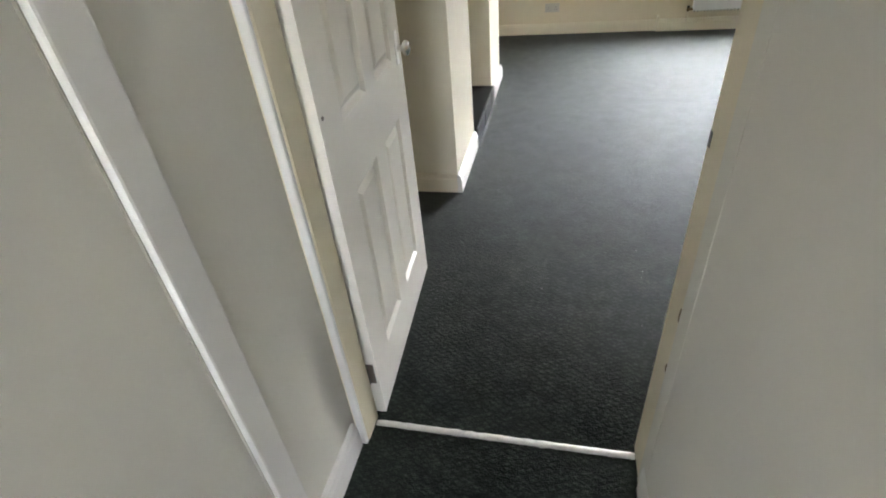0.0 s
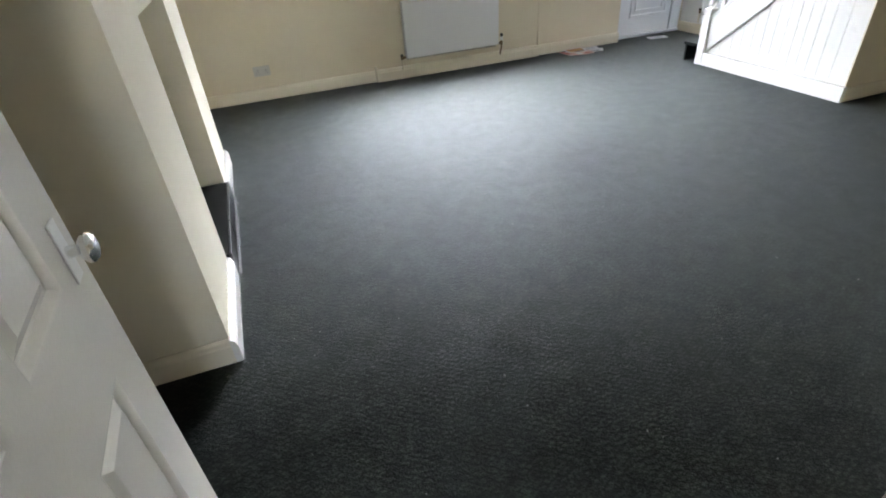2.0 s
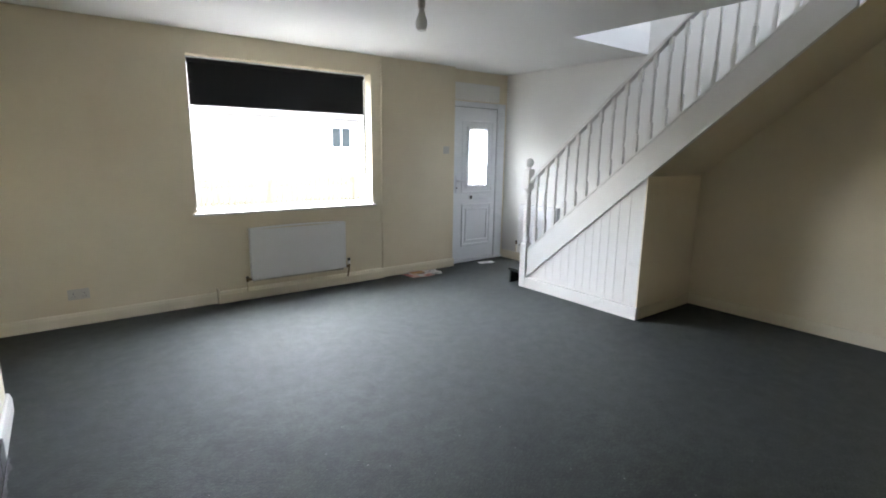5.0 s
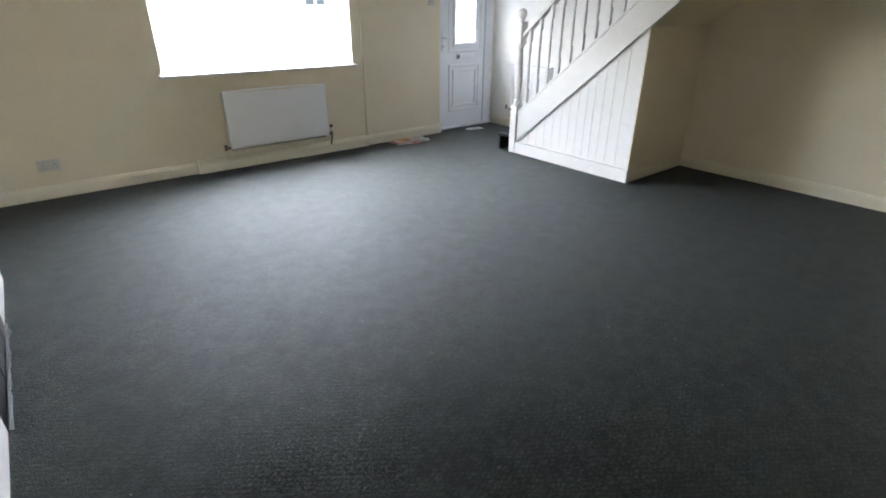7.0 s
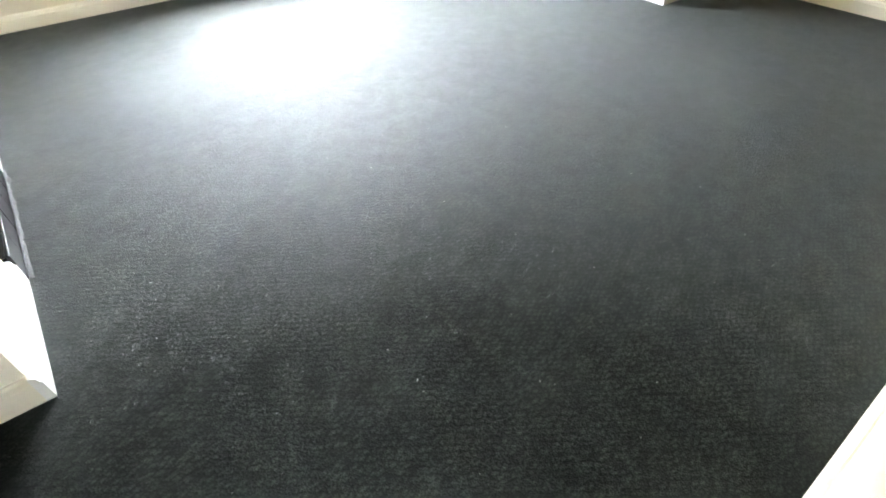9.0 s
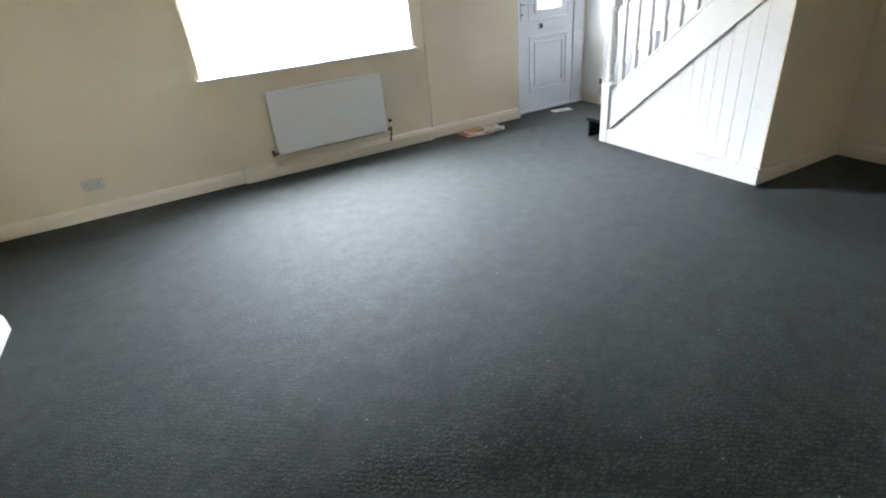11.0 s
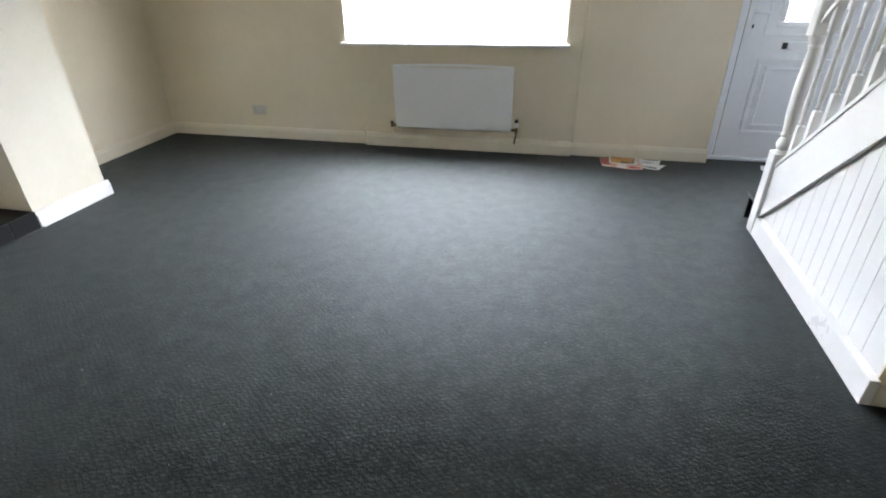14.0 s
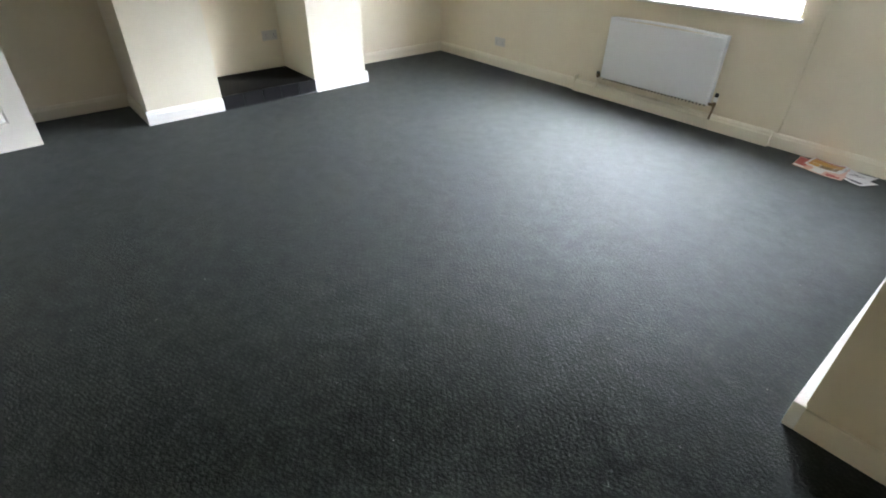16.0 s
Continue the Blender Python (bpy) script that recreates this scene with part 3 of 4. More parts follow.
part("frame_top", boxed(LX0 - 0.004, LX1 + 0.004, Y0, Y0 + 0.07, 1.985, 2.05, bevel=0.006), UPVC, door)
part("threshold", boxed(4.87, 5.783, Y0 - 0.02, Y0 + 0.07, 0.0, 0.03, bevel=0.006), UPVC, door)
GX0, GX1, GZ0, GZ1 = 5.163, 5.472, 1.008, 1.72
bm = wall(bmesh.new(), "y", Y0 + 0.012, Y0 + 0.05, [LX0 - 0.003, GX0, GX1, LX1 + 0.003], [0.031, GZ0, GZ1, 1.984], [(GX0, GX1, GZ0, GZ1)])
leaf = part("leaf", bm, UPVC, door)
bm = bmesh.new()
for a, c, z0, z1 in ((LX0 - 0.004, LX0 + 0.002, 0.031, 1.984), (LX1 - 0.002, LX1 + 0.004, 0.031, 1.984), (LX0 + 0.002, LX1 - 0.002, 1.979, 1.985)):
    box(bm, a, c, Y0 + 0.009, Y0 + 0.0118, z0, z1)
part("gasket", bm, GASKET, door, "grey rubber seal")
part("rebate", wall(bmesh.new(), "y", Y0 + 0.0705, Y0 + 0.09, [4.87, LX0 + 0.03, LX1 - 0.03, 5.783], [0.0, 0.05, 1.96, 2.05], [(LX0 + 0.03, LX1 - 0.03, 0.05, 1.96)]), UPVC, door)
bm = bmesh.new()
def ring(bm, x0, x1, z0, z1, w, y0, y1):
    """A raised square moulding round a panel."""
    box(bm, x0, x1, y0, y1, z0, z0 + w, bevel=0.005)
    box(bm, x0, x1, y0, y1, z1 - w, z1, bevel=0.005)
    box(bm, x0, x0 + w, y0, y1, z0 + w, z1 - w, bevel=0.005)
    box(bm, x1 - w, x1, y0, y1, z0 + w, z1 - w, bevel=0.005)


ring(bm, GX0 - 0.035, GX1 + 0.035, GZ0 - 0.035, GZ1 + 0.035, 0.04, Y0 - 0.004, Y0 + 0.015)
ring(bm, GX0 - 0.11, GX1 + 0.11, GZ0 - 0.10, GZ1 + 0.10, 0.02, Y0 + 0.004, Y0 + 0.015)
part("glazing_moulding", bm, UPVC, leaf)
bm = bmesh.new()
ring(bm, 5.064, 5.57, 0.21, 0.766, 0.03, Y0 - 0.002, Y0 + 0.015)
ring(bm, 5.125, 5.51, 0.27, 0.705, 0.022, Y0 - 0.004, Y0 + 0.015)
part("lower_moulding", bm, UPVC, leaf)
gl = part("glass", boxed(GX0, GX1, Y0 + 0.028, Y0 + 0.034, GZ0, GZ1), LEADED, leaf, "obscured leaded glass")
gl.visible_shadow = False
for i in range(2):
    for s in (0, 1):
        # rounded upper corners of the light
        pts = [(GX0, GZ1) if not s else (GX1, GZ1)]
        for k in range(9):
            a = math.pi / 2 * k / 8
            r = 0.07
            pts.append((GX0 + r - r * math.sin(a), GZ1 - r + r * math.cos(a)) if not s else (GX1 - r + r * math.sin(a), GZ1 - r + r * math.cos(a)))
        if i == 0:
            part("corner_fillet", prism(bmesh.new(), pts, "y", Y0 + 0.012, Y0 + 0.027), UPVC, leaf)
bm = boxed((GX0 + GX1) / 2 - 0.006, (GX0 + GX1) / 2 + 0.006, Y0 + 0.022, Y0 + 0.028, GZ0, GZ1)
for z in (1.24, 1.48):
    box(bm, GX0, GX1, Y0 + 0.0225, Y0 + 0.0275, z - 0.006, z + 0.006)
part("glazing_bars", bm, UPVC, leaf, "thin white glazing bars")
lb = part("letterbox", boxed(5.186, 5.46, Y0 - 0.006, Y0 + 0.013, 0.825, 0.88, bevel=0.004), UPVC, leaf, "white letterbox flap")
part("slot", boxed(5.192, 5.225, Y0 - 0.0085, Y0 - 0.004, 0.832, 0.874), RUBBER, lb, "dark gap at the end of the flap")
hd = part("handle_plate", boxed(4.958, 4.99, Y0 + 0.002, Y0 + 0.014, 0.92, 1.14, bevel=0.005, seg=2), UPVC, leaf, "white lever handle plate")
part("lever", tube(bmesh.new(), [(4.974, Y0 + 0.004, 1.07), (4.974, Y0 - 0.035, 1.07), (4.99, Y0 - 0.042, 1.07), (5.085, Y0 - 0.042, 1.068)], 0.009), UPVC, hd, "", True)
part("keyhole", boxed(4.968, 4.98, Y0 + 0.0005, Y0 + 0.003, 0.965, 0.99), RUBBER, hd)
for z in (0.35, 1.05, 1.75):
    part("hinge", lathe(bmesh.new(), [(0.009, -0.045), (0.009, 0.045)], (LX1 + 0.012, Y0 - 0.007, z), "z", 12), UPVC, door)
part("transom_panel", boxed(4.87, 5.66, DY - 0.012, DY - 0.001, 2.06, 2.27, bevel=0.004), GLOSS, door, "white boarded panel above the door")

# ---- moulded six-panel door, standing open ----
pd = thing("door_2", "white six-panel moulded door, standing open into the room", "door", (0.612, -4.885, 0.008), kind="structure")
W, H, T = 0.752, 1.985, 0.036
# panels as (start, end along the leaf, bottom, top), hinge at 0
PANELS = [(a, b, z0, z1) for z0, z1 in ((0.175, 0.735), (0.912, 1.535), (1.66, 1.865)) for a, b in ((0.13, 0.335), (0.425, 0.625))]
us = sorted({0.0, W, *[p[0] for p in PANELS], *[p[1] for p in PANELS]})
vs = sorted({0.0, H, *[p[2] for p in PANELS], *[p[3] for p in PANELS]})
bm = wall(bmesh.new(), "x", -T / 2, T / 2, us, vs, PANELS)
leaf2 = part("leaf", bm, DOOR_PAINT, pd)
for a, b, z0, z1 in PANELS:
    bm = bmesh.new()
    for face in (1, -1):
        rows = [(0.0, T / 2), (0.004, T / 2 - 0.0005), (0.015, T / 2 - 0.012), (0.022, T / 2 - 0.012), (0.042, T / 2 - 0.003)]
        loops = []
        for d, x in rows:
            loops.append([bm.verts.new((face * x, u, v)) for u, v in ((a + d, z0 + d), (b - d, z0 + d), (b - d, z1 - d), (a + d, z1 - d))])
        for p, q in zip(loops, loops[1:]):
            for i in range(4):
                bm.faces.new((p[i], p[(i + 1) % 4], q[(i + 1) % 4], q[i]))
        bm.faces.new(loops[-1])
    bmesh.ops.recalc_face_normals(bm, faces=bm.faces)
    part("panel", bm, DOOR_PAINT, leaf2)
for s in (1, -1):
    k = part("knob", lathe(bmesh.new(), [(0.010, 0.0), (0.010, 0.017), (0.017, 0.020), (0.024, 0.026), (0.025, 0.033), (0.019, 0.040), (0.008, 0.043)] if s > 0 else [(0.008, -0.043), (0.019, -0.040), (0.025, -0.033), (0.024, -0.026), (0.017, -0.020), (0.010, -0.017), (0.010, 0.0)], (s * (T / 2 + 0.003), 0.695, 0.935), "x", 24), CHROME, pd, "polished chrome door knob", True)
    part("back_plate", boxed(*sorted((s * T / 2, s * (T / 2 + 0.004))), 0.677, 0.713, 0.885, 0.99, bevel=0.0015), SATIN, k, "satin steel back plate")
part("bolt_mark", lathe(bmesh.new(), [(0.005, 0.0), (0.005, 0.002)], (T / 2, 0.02, 0.965), "x", 12), STEEL, leaf2, "old dark screw hole")
part("latch_plate", boxed(-0.011, 0.011, W - 0.001, W + 0.0015, 0.92, 1.04), CHROME, leaf2)
for z in (0.18, 1.78):
    hg = part("hinge", lathe(bmesh.new(), [(0.006, -0.04), (0.006, 0.04)], (-T / 2 + 0.006, -0.008, z), "z", 12), STEEL, pd, "dull steel butt hinge", True)
    part("hinge_plate", boxed(-T / 2 + 0.004, T / 2 - 0.008, -0.0035, -0.0008, z - 0.04, z + 0.04), STEEL, hg)
pd.matrix_basis = pose(0.604, -4.885, 0.008, 0, 0, 3.0)

single("strike_plate", boxed(HX1 - 0.0135, HX1 - 0.0118, -4.907, -4.893, 0.935, 0.965, bevel=0.0006), RUBBER, "dark worn strike plate on the door lining", "strike plate")

for z, h in ((0.60, 0.018), (0.44, 0.013)):
    bm = bmesh.new()
    ring_pts = [(-4.981 + 0.007 * math.cos(a) * (1 + 0.3 * noise.noise((z, a, 1))), z + h * math.sin(a) * (1 + 0.3 * noise.noise((z, a, 5)))) for a in [0.7 * i for i in range(9)]]
    prism(bm, ring_pts, "x", HX1 - 0.0128, HX1 - 0.0116)
    single("trim_lining_chip", bm, BROWN_WOOD, "patch of bare brown wood where lining paint has chipped", "paint chip", "structure")

# ---- threshold strip ----
bm = bmesh.new()
n = 36
rows = []
for i in range(n + 1):
    x = 0.602 + (HX1 - 0.014 - 0.602) * i / n
    j = 0.0035 * noise.noise((x * 40, 1, 0))
    k = 0.0035 * noise.noise((x * 46, 7, 0))
    rows.append([bm.verts.new((x, y, z)) for y, z in ((-4.933 + j, 0.0015), (-4.928 + 0.4 * j, 0.005), (-4.916 + 0.4 * k, 0.005), (-4.911 + k, 0.0015))])
for a, b in zip(rows, rows[1:]):
    for i in range(3):
        bm.faces.new((a[i], b[i], b[i + 1], a[i + 1]))
single("threshold_strip", bm, ALU, "worn pale metal carpet strip across the doorway", "threshold strip", smooth=True)

# ---- staircase ----
stairs = thing("staircase", "white painted closed staircase with turned spindles and boarded side", "staircase", (0, 0, 0))
SX = 4.898
def string_top(y):
    return 0.43 + SL * (-1.284 - y)


RISE, GOING, N = 0.2, 0.232, 12
Y1 = -1.0
for i in range(N):
    y = Y1 - GOING * i
    z = 0.17 + RISE * i
    part("tread", boxed(4.925 if i else 4.87, RX - 0.002, y - GOING - 0.01, y + 0.02, z - 0.03, z, bevel=0.008, seg=2), CARPET, stairs, "dark carpeted tread")
    part("riser", boxed(4.93 if i else 4.88, RX - 0.002, y - 0.015, y, max(0.0, z - RISE), z - 0.03), CARPET, stairs)
YA, YB = -1.235, -3.82
Z = string_top
part("string", prism(bmesh.new(), [(YA, max(0.0, Z(YA) - 0.285)), (YA, Z(YA)), (YB, Z(YB)), (YB, Z(YB) - 0.285)], "x", 4.874, 4.920), GLOSS, stairs, "white painted stair string")
part("string_cap", prism(bmesh.new(), [(YA, Z(YA)), (YA, Z(YA) + 0.026), (YB, Z(YB) + 0.026), (YB, Z(YB))], "x", 4.868, 4.946), GLOSS, stairs, "white grooved baserail")
part("wall_string", prism(bmesh.new(), [(Y1 + 0.05, 0.0), (Y1 + 0.05, 0.30), (YB, 0.30 + SL * (Y1 + 0.05 - YB)), (YB, SL * (Y1 + 0.05 - YB) - 0.05)], "x", RX - 0.02, RX - 0.001), GLOSS, stairs)
HY = -1.225
def rail_z(y):
    return 1.165 + SL * (-1.302 - y)


hr = [(-0.028, 0.0), (-0.03, 0.014), (-0.024, 0.026), (-0.024, 0.04), (-0.012, 0.052), (0.012, 0.052), (0.024, 0.04), (0.024, 0.026), (0.03, 0.014), (0.028, 0.0)]
bm = bmesh.new()
a = [bm.verts.new((SX + x, HY, rail_z(HY) + z)) for x, z in hr]
b = [bm.verts.new((SX + x, YB, rail_z(YB) + z)) for x, z in hr]
for i in range(len(hr)):
    j = (i + 1) % len(hr)
    bm.faces.new((a[i], a[j], b[j], b[i]))
bm.faces.new(a)
bm.faces.new(b)
bmesh.ops.recalc_face_normals(bm, faces=bm.faces)
part("handrail", bm, GLOSS, stairs, "moulded white handrail", True)

# newel post, square at foot and head, turned between
bm = boxed(SX - 0.045, SX + 0.045, -1.250, -1.166, 0.0, 0.48, bevel=0.004)
lathe(bm, [(0.040, 0.478), (0.034, 0.488), (0.026, 0.496), (0.036, 0.512), (0.038, 0.530), (0.030, 0.552), (0.024, 0.565), (0.031, 0.575), (0.025, 0.587), (0.029, 0.62), (0.036, 0.70), (0.037, 0.80), (0.032, 0.92), (0.026, 1.0), (0.033, 1.012), (0.026, 1.024), (0.038, 1.045), (0.040, 1.062)], (SX, -1.208, 0), "z", 24)
box(bm, SX - 0.045, SX + 0.045, -1.250, -1.166, 1.06, 1.265, bevel=0.006)
part("newel_post", bm, GLOSS, stairs, "turned white newel post", True)
part("newel_cap", lathe(bmesh.new(), [(0.030, 1.262), (0.020, 1.272), (0.018, 1.285), (0.030, 1.297), (0.041, 1.318), (0.043, 1.335), (0.038, 1.355), (0.024, 1.372), (0.006, 1.38)], (SX, -1.208, 0), "z", 24), GLOSS, stairs, "round white newel cap", True)

# spindles
L0 = 0.745
bm = bmesh.new()
prism(bm, [(-0.016, 0.0 + 0.014), (0.016, 0.0 - 0.014), (0.016, 0.16), (-0.016, 0.16)], "x", -0.016, 0.016)
lathe(bm, [(0.015, 0.158), (0.010, 0.168), (0.015, 0.178), (0.009, 0.19), (0.013, 0.215), (0.0155, 0.26), (0.013, 0.34), (0.010, 0.42), (0.015, 0.432), (0.010, 0.444), (0.013, 0.48), (0.0155, 0.53), (0.012, 0.57), (0.010, 0.585), (0.015, 0.597)], (0, 0, 0), "z", 14)
prism(bm, [(-0.016, 0.595), (0.016, 0.595), (0.016, L0 - 0.022), (-0.016, L0 + 0.006)], "x", -0.016, 0.016)
spindle = mesh_of("spindle", bm, GLOSS, True)
for i in range(21):
    y = -1.33 - 0.1205 * i
    if y < YB + 0.05:
        break
    ob = new("spindle", spindle)
    ob.parent = stairs
    ob.location = (SX, y, Z(y) + 0.026)

# boarded cupboard side under the string
edges_y = [-1.245, -1.40, -1.505, -1.60, -1.70, -1.795, -1.885, -1.975, -2.06, -2.14, -2.228, -2.32, -2.425, -2.558]
for a, b in zip(edges_y, edges_y[1:]):
    za, zb = Z(a) - 0.28, Z(b) - 0.28
    g = 0.0022
    part("board", prism(bmesh.new(), [(a - g, 0.0), (a - g, za), (b + g, zb), (b + g, 0.0)], "x", 4.894, 4.904), GLOSS, stairs)
part("board_backing", prism(bmesh.new(), [(-1.24, 0.0), (-1.24, Z(-1.24) - 0.2), (-2.558, Z(-2.558) - 0.2), (-2.558, 0.0)], "x", 4.899, 4.919), GLOSS, stairs)
bm = boxed(4.857, 4.8945, -2.582, -1.2510, 0.0, 0.112, bevel=0.004, seg=2)
part("base_board", bm, GLOSS, stairs, "white painted skirting under the boarding")
part("end_panel", boxed(4.889, RX - 0.001, -2.567, -2.559, 0.0, Z(-2.567) - 0.27), MAGNOLIA, stairs, "plain magnolia cupboard end")
part("end_base_board", boxed(4.8945, RX - 0.018, -2.582, -2.5675, 0.0, 0.10, bevel=0.004, seg=2), SKIRT_PAINT, stairs)
sof = [(-2.557, Z(-2.557) - 0.285), (-2.557, Z(-2.557) - 0.272), (-3.98, Z(-3.98) - 0.272), (-3.98, Z(-3.98) - 0.285)]
part("soffit", prism(bmesh.new(), sof, "x", 4.9225, RX - 0.001), MAGNOLIA, stairs, "magnolia painted sloping stair soffit")

# ---- ceiling pendant ----
pen = thing("pendant_lamp", "bare bulb on a short flex from the ceiling", "ceiling lamp", (2.5, -2.67, CZ))
part("ceiling_rose", lathe(bmesh.new(), [(0.012, -0.032), (0.036, -0.022), (0.042, 0.0)], (0, 0, 0), "z", 24), PLASTIC, pen, "white ceiling rose", True)
part("flex", tube(bmesh.new(), [(0, 0, -0.03), (0.002, 0, -0.10), (0, 0, -0.20)], 0.0035, 8), PLASTIC, pen)
part("lamp_holder", lathe(bmesh.new(), [(0.016, -0.275), (0.019, -0.265), (0.019, -0.235), (0.012, -0.215), (0.007, -0.195)], (0, 0, 0), "z", 18), PLASTIC, pen, "", True)
part("bulb", lathe(bmesh.new(), [(0.006, -0.385), (0.022, -0.378), (0.030, -0.358), (0.030, -0.342), (0.022, -0.312), (0.014, -0.292), (0.013, -0.27)], (0, 0, 0), "z", 20), BULB, pen, "unlit glass bulb", True)


# ---- post on the floor ----
def sheet(name, w, h, lift, at, turn, material, label, marks=(), curl=0.004):
    """A sheet of post: a thin curled slab with printed blocks on it."""
    s = thing(name, label, "leaflet" if name != "envelope" else "envelope")
    bm = bmesh.new()
    n = 8
    rows = []
    for i in range(n + 1):
        x = -w / 2 + w * i / n
        z = curl * (2 * i / n - 1) ** 2 + 0.002
        rows.append([bm.verts.new(p) for p in ((x, -h / 2, z), (x, h / 2, z), (x, h / 2, z - 0.0015), (x, -h / 2, z - 0.0015))])
    for a, b in zip(rows, rows[1:]):
        for i in range(4):
            bm.faces.new((a[i], a[(i + 1) % 4], b[(i + 1) % 4], b[i]))
    bm.faces.new(rows[0])
    bm.faces.new(rows[-1])
    bmesh.ops.recalc_face_normals(bm, faces=bm.faces)
    part("paper", bm, material, s)
    for x0, x1, y0, y1, m in marks:
        bm = bmesh.new()
        k = 5
        prev = None
        for i in range(k + 1):
            x = (x0 + (x1 - x0) * i / k) * w
            z = curl * (2 * x / w) ** 2 + 0.0026
            cur = [bm.verts.new((x, y0 * h, z)), bm.verts.new((x, y1 * h, z))]
            if prev:
                bm.faces.new((prev[0], cur[0], cur[1], prev[1]))
            prev = cur
        part("print", bm, m, s)
    s.matrix_basis = pose(at[0], at[1], lift, 0, 0, turn)
    return s


sheet("leaflet", 0.30, 0.20, 0.0, (4.205, -0.150, 0), 4, PINK, "pink printed leaflet with a red panel, lying under another", [(-0.49, -0.27, -0.30, 0.45, RED), (-0.25, 0.47, 0.36, 0.47, PAPER), (-0.49, -0.27, -0.46, -0.34, PAPER)], 0.010)
sheet("leaflet", 0.20, 0.10, 0.003, (4.265, -0.232, 0), -3, PINK, "narrow pink printed slip on the carpet", [(-0.45, -0.1, -0.4, 0.4, PAPER), (0.0, 0.4, -0.35, 0.1, RED)], 0.005)
sheet("leaflet", 0.21, 0.17, 0.012, (4.225, -0.125, 0), -4, PAPER, "glossy leaflet with a yellow and brown picture", [(-0.44, 0.44, -0.05, 0.36, YELLOW), (-0.10, 0.40, -0.36, -0.02, BROWN), (-0.44, -0.12, -0.36, -0.07, YELLOW), (-0.44, 0.44, 0.38, 0.46, RED)], 0.008)
sheet("leaflet", 0.21, 0.15, 0.004, (4.395, -0.120, 0), -14, PAPER, "white printed letter on the carpet", [(-0.35, 0.30, 0.10, 0.16, INK), (-0.35, 0.2, -0.05, 0.0, INK)], 0.012)
sheet("leaflet", 0.20, 0.13, 0.0, (4.42, -0.175, 0), -30, PAPER, "white folded newsletter on the carpet", [(-0.3, 0.35, -0.35, -0.1, INK), (-0.35, 0.3, 0.1, 0.16, INK)], 0.010)
sheet("envelope", 0.11, 0.22, 0.0, (5.34, -0.10, 0), 78, PAPER, "white envelope on the carpet inside the front door", [(-0.1, 0.1, -0.2, 0.15, INK)])

# two dried leaf crumbs on the carpet
for x, y, turn, size in ((2.90, -1.60, 70, 0.011), (2.36, -0.51, 15, 0.014)):
    bm = bmesh.new()
    top = bm.verts.new((0, 0, 0.008))
    low = bm.verts.new((0, 0, 0.001))
    edge = []
    for i in range(7):
        w = size * (0.8 + 0.5 * noise.noise((i * 1.7, x, y)))
        edge.append(bm.verts.new((1.3 * w * math.cos(0.898 * i), 0.7 * w * math.sin(0.898 * i), 0.004 + 0.004 * noise.noise((i * 2.3, y, x)))))
    for i in range(7):
        bm.faces.new((top, edge[i], edge[(i + 1) % 7]))
        bm.faces.new((low, edge[(i + 1) % 7], edge[i]))
    bmesh.ops.recalc_face_normals(bm, faces=bm.faces)
    crumb = single("leaf_crumb", bm, DRY_LEAF, "small dark brown dried leaf crumb on the carpet", "leaf crumb", group="crumbs on the carpet")
    crumb.matrix_basis = pose(x, y, 0.001, 0, 0, turn)

# lint and crumbs trodden into the carpet
bm = bmesh.new()
rng = random.Random(7)
for i in range(170):
    x, y = rng.uniform(0.8, 4.8), rng.uniform(-4.6, -0.4)
    a, r = rng.uniform(0, 6.28), rng.uniform(0.001, 0.003)
    long = rng.uniform(1.0, 2.2)
    c, s = math.cos(a), math.sin(a)
    vs3 = [bm.verts.new((x + r * (long * u * c - v * s), y + r * (long * u * s + v * c), 0.003 + 0.0016 * w)) for u, v, w in ((-1, 0, 0), (0, -1, 0), (1, 0, 0.4), (0, 1, 0), (0, 0, 1.6))]
    for k in range(4):
        bm.faces.new((vs3[k], vs3[(k + 1) % 4], vs3[4]))
single("carpet_lint", bm, LINT, "scattered pale lint and crumbs on the carpet", "lint", "stuff")

# ---- outside ----
single("ground", boxed(-400, 400, -400, 400, -0.45, -0.13), TARMAC, "grey tarmac street reaching the distance", "ground", "structure")
single("pavement", boxed(-30, 40, FT, 2.2, -0.14, -0.05, bevel=0.01), PAVING, "grey paved footway outside the house", "pavement", "structure")

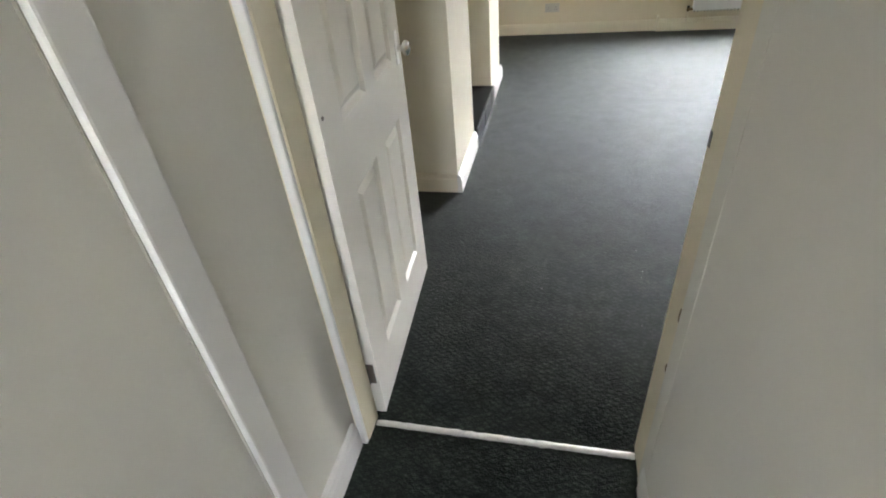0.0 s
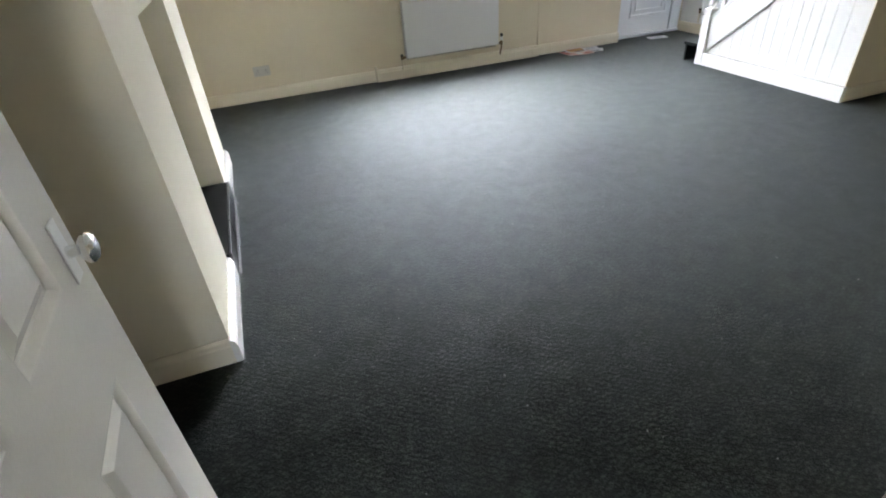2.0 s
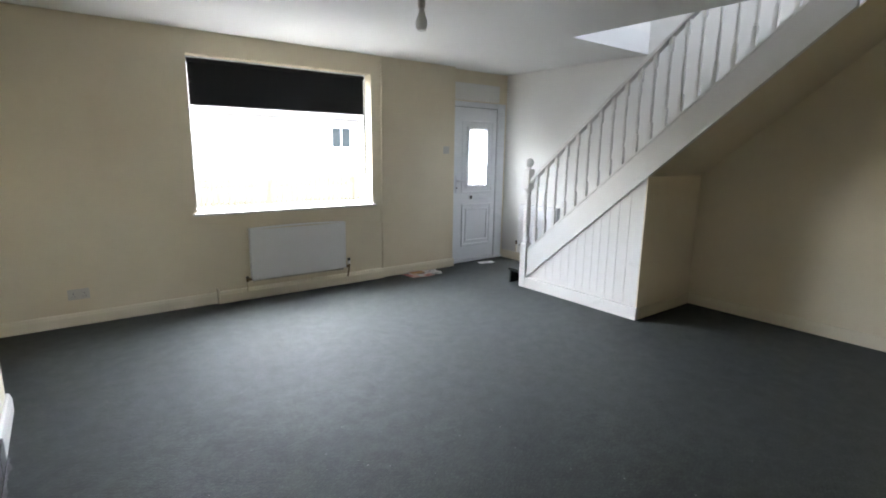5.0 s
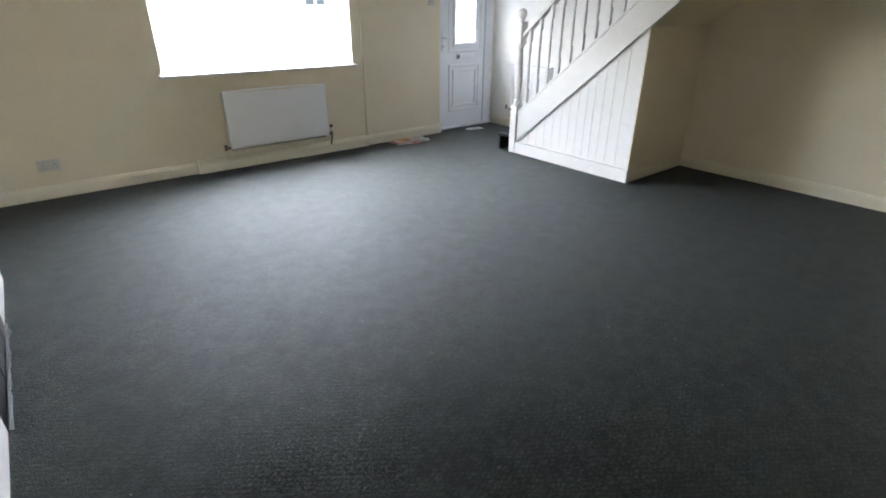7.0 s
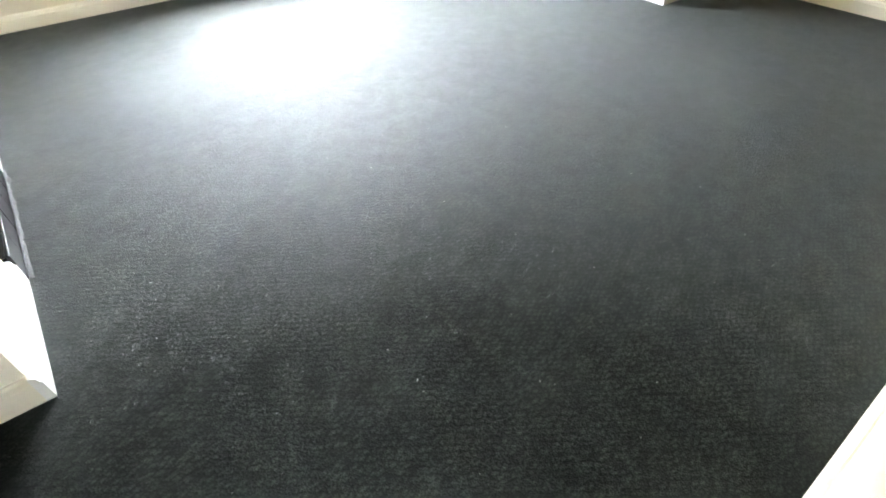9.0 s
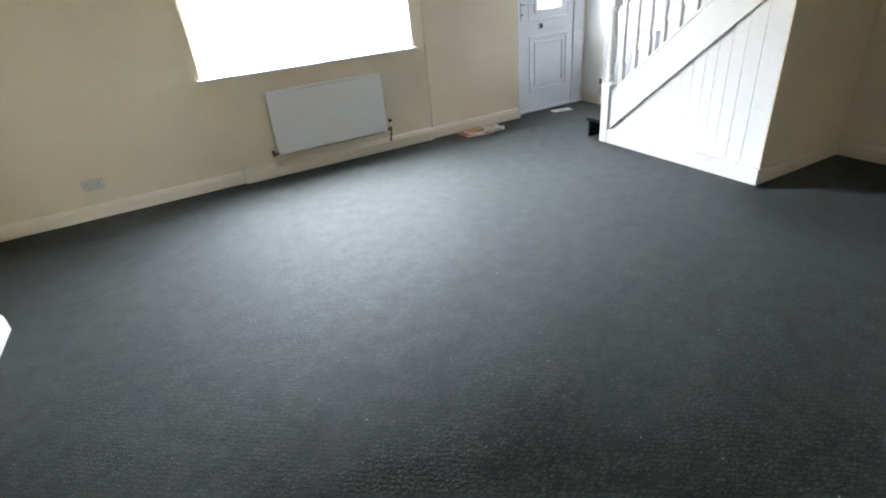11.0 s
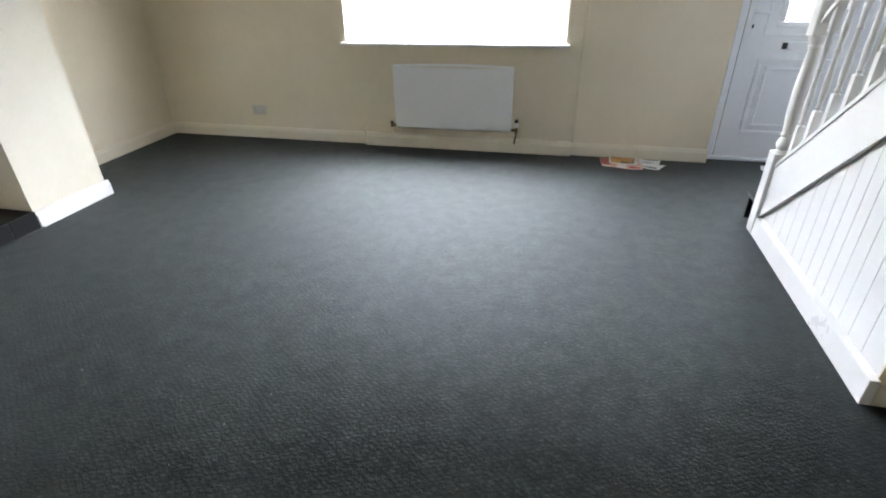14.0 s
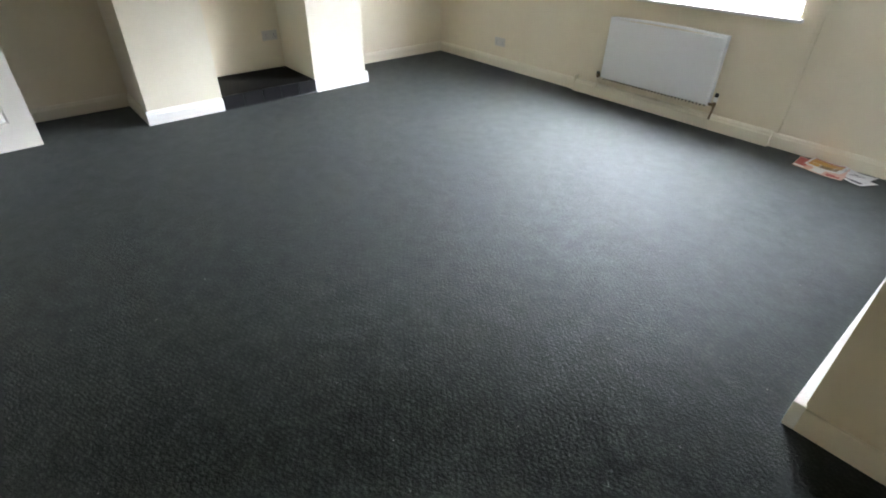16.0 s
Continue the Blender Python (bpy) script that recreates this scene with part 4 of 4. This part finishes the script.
fence = thing("garden_fence", "weathered brown picket fence across the street", "fence", (0, 8.0, -0.13))
picket = mesh_of("picket", boxed(-0.045, 0.045, -0.012, 0.012, 0.05, 0.82, bevel=0.008), FENCE_PAINT)
for i in range(130):
    ob = new("picket", picket)
    ob.parent = fence
    ob.location = (-2.0 + 0.13 * i, 0, 0.02 * noise.noise((i * 3.1, 0, 0)))
for i in range(8):
    part("post", boxed(-2.06 + 2.4 * i, -1.96 + 2.4 * i, 0.013, 0.113, 0.0, 1.0, bevel=0.01), FENCE_PAINT, fence)
for z in (0.2, 0.6):
    part("rail", boxed(-2.1, 15.0, 0.0125, 0.05, z, z + 0.07, bevel=0.006), FENCE_PAINT, fence)

house = thing("bungalow", "white rendered bungalow across the street with dark windows", "house", (0, 14, -0.13))
openings = [(9.75, 10.65, 1.6, 2.45), (13.5, 15.0, 1.0, 2.4)]
us = sorted({-6.0, 22.0, *[o[0] for o in openings], *[o[1] for o in openings]})
vs = sorted({0.0, 2.9, *[o[2] for o in openings], *[o[3] for o in openings]})
part("wall", wall(bmesh.new(), "y", 0.0, 0.3, us, vs, openings), RENDER, house)
part("rear_wall", boxed(-6.0, 22.0, 6.7, 7.0, 0.0, 2.9), RENDER, house)
for x in (-6.0, 21.7):
    part("gable", prism(bmesh.new(), [(0.302, 0.0), (6.698, 0.0), (6.698, 2.9), (3.5, 5.2), (0.302, 2.9)], "x", x, x + 0.3), RENDER, house)
part("roof", prism(bmesh.new(), [(-0.4, 2.75), (3.5, 5.45), (7.4, 2.75), (7.4, 2.9), (3.5, 5.62), (-0.4, 2.9)], "x", -6.4, 22.4), ROOF, house, "grey tiled pitched roof")
part("gutter", tube(bmesh.new(), [(-6.4, -0.45, 2.78), (22.4, -0.45, 2.78)], 0.06), UPVC, house)
for x0, x1, z0, z1 in openings:
    w = part("window", boxed(x0, x1, 0.10, 0.115, z0, z1), DARK_GLASS, house, "dark window panes")
    bm = bmesh.new()
    ring(bm, x0, x1, z0, z1, 0.06, 0.06, 0.1)
    box(bm, (x0 + x1) / 2 - 0.03, (x0 + x1) / 2 + 0.03, 0.06, 0.1, z0 + 0.06, z1 - 0.06)
    part("frame", bm, UPVC, w)
    part("sill", boxed(x0 - 0.05, x1 + 0.05, -0.08, 0.06, z0 - 0.06, z0, bevel=0.01), RENDER, w)
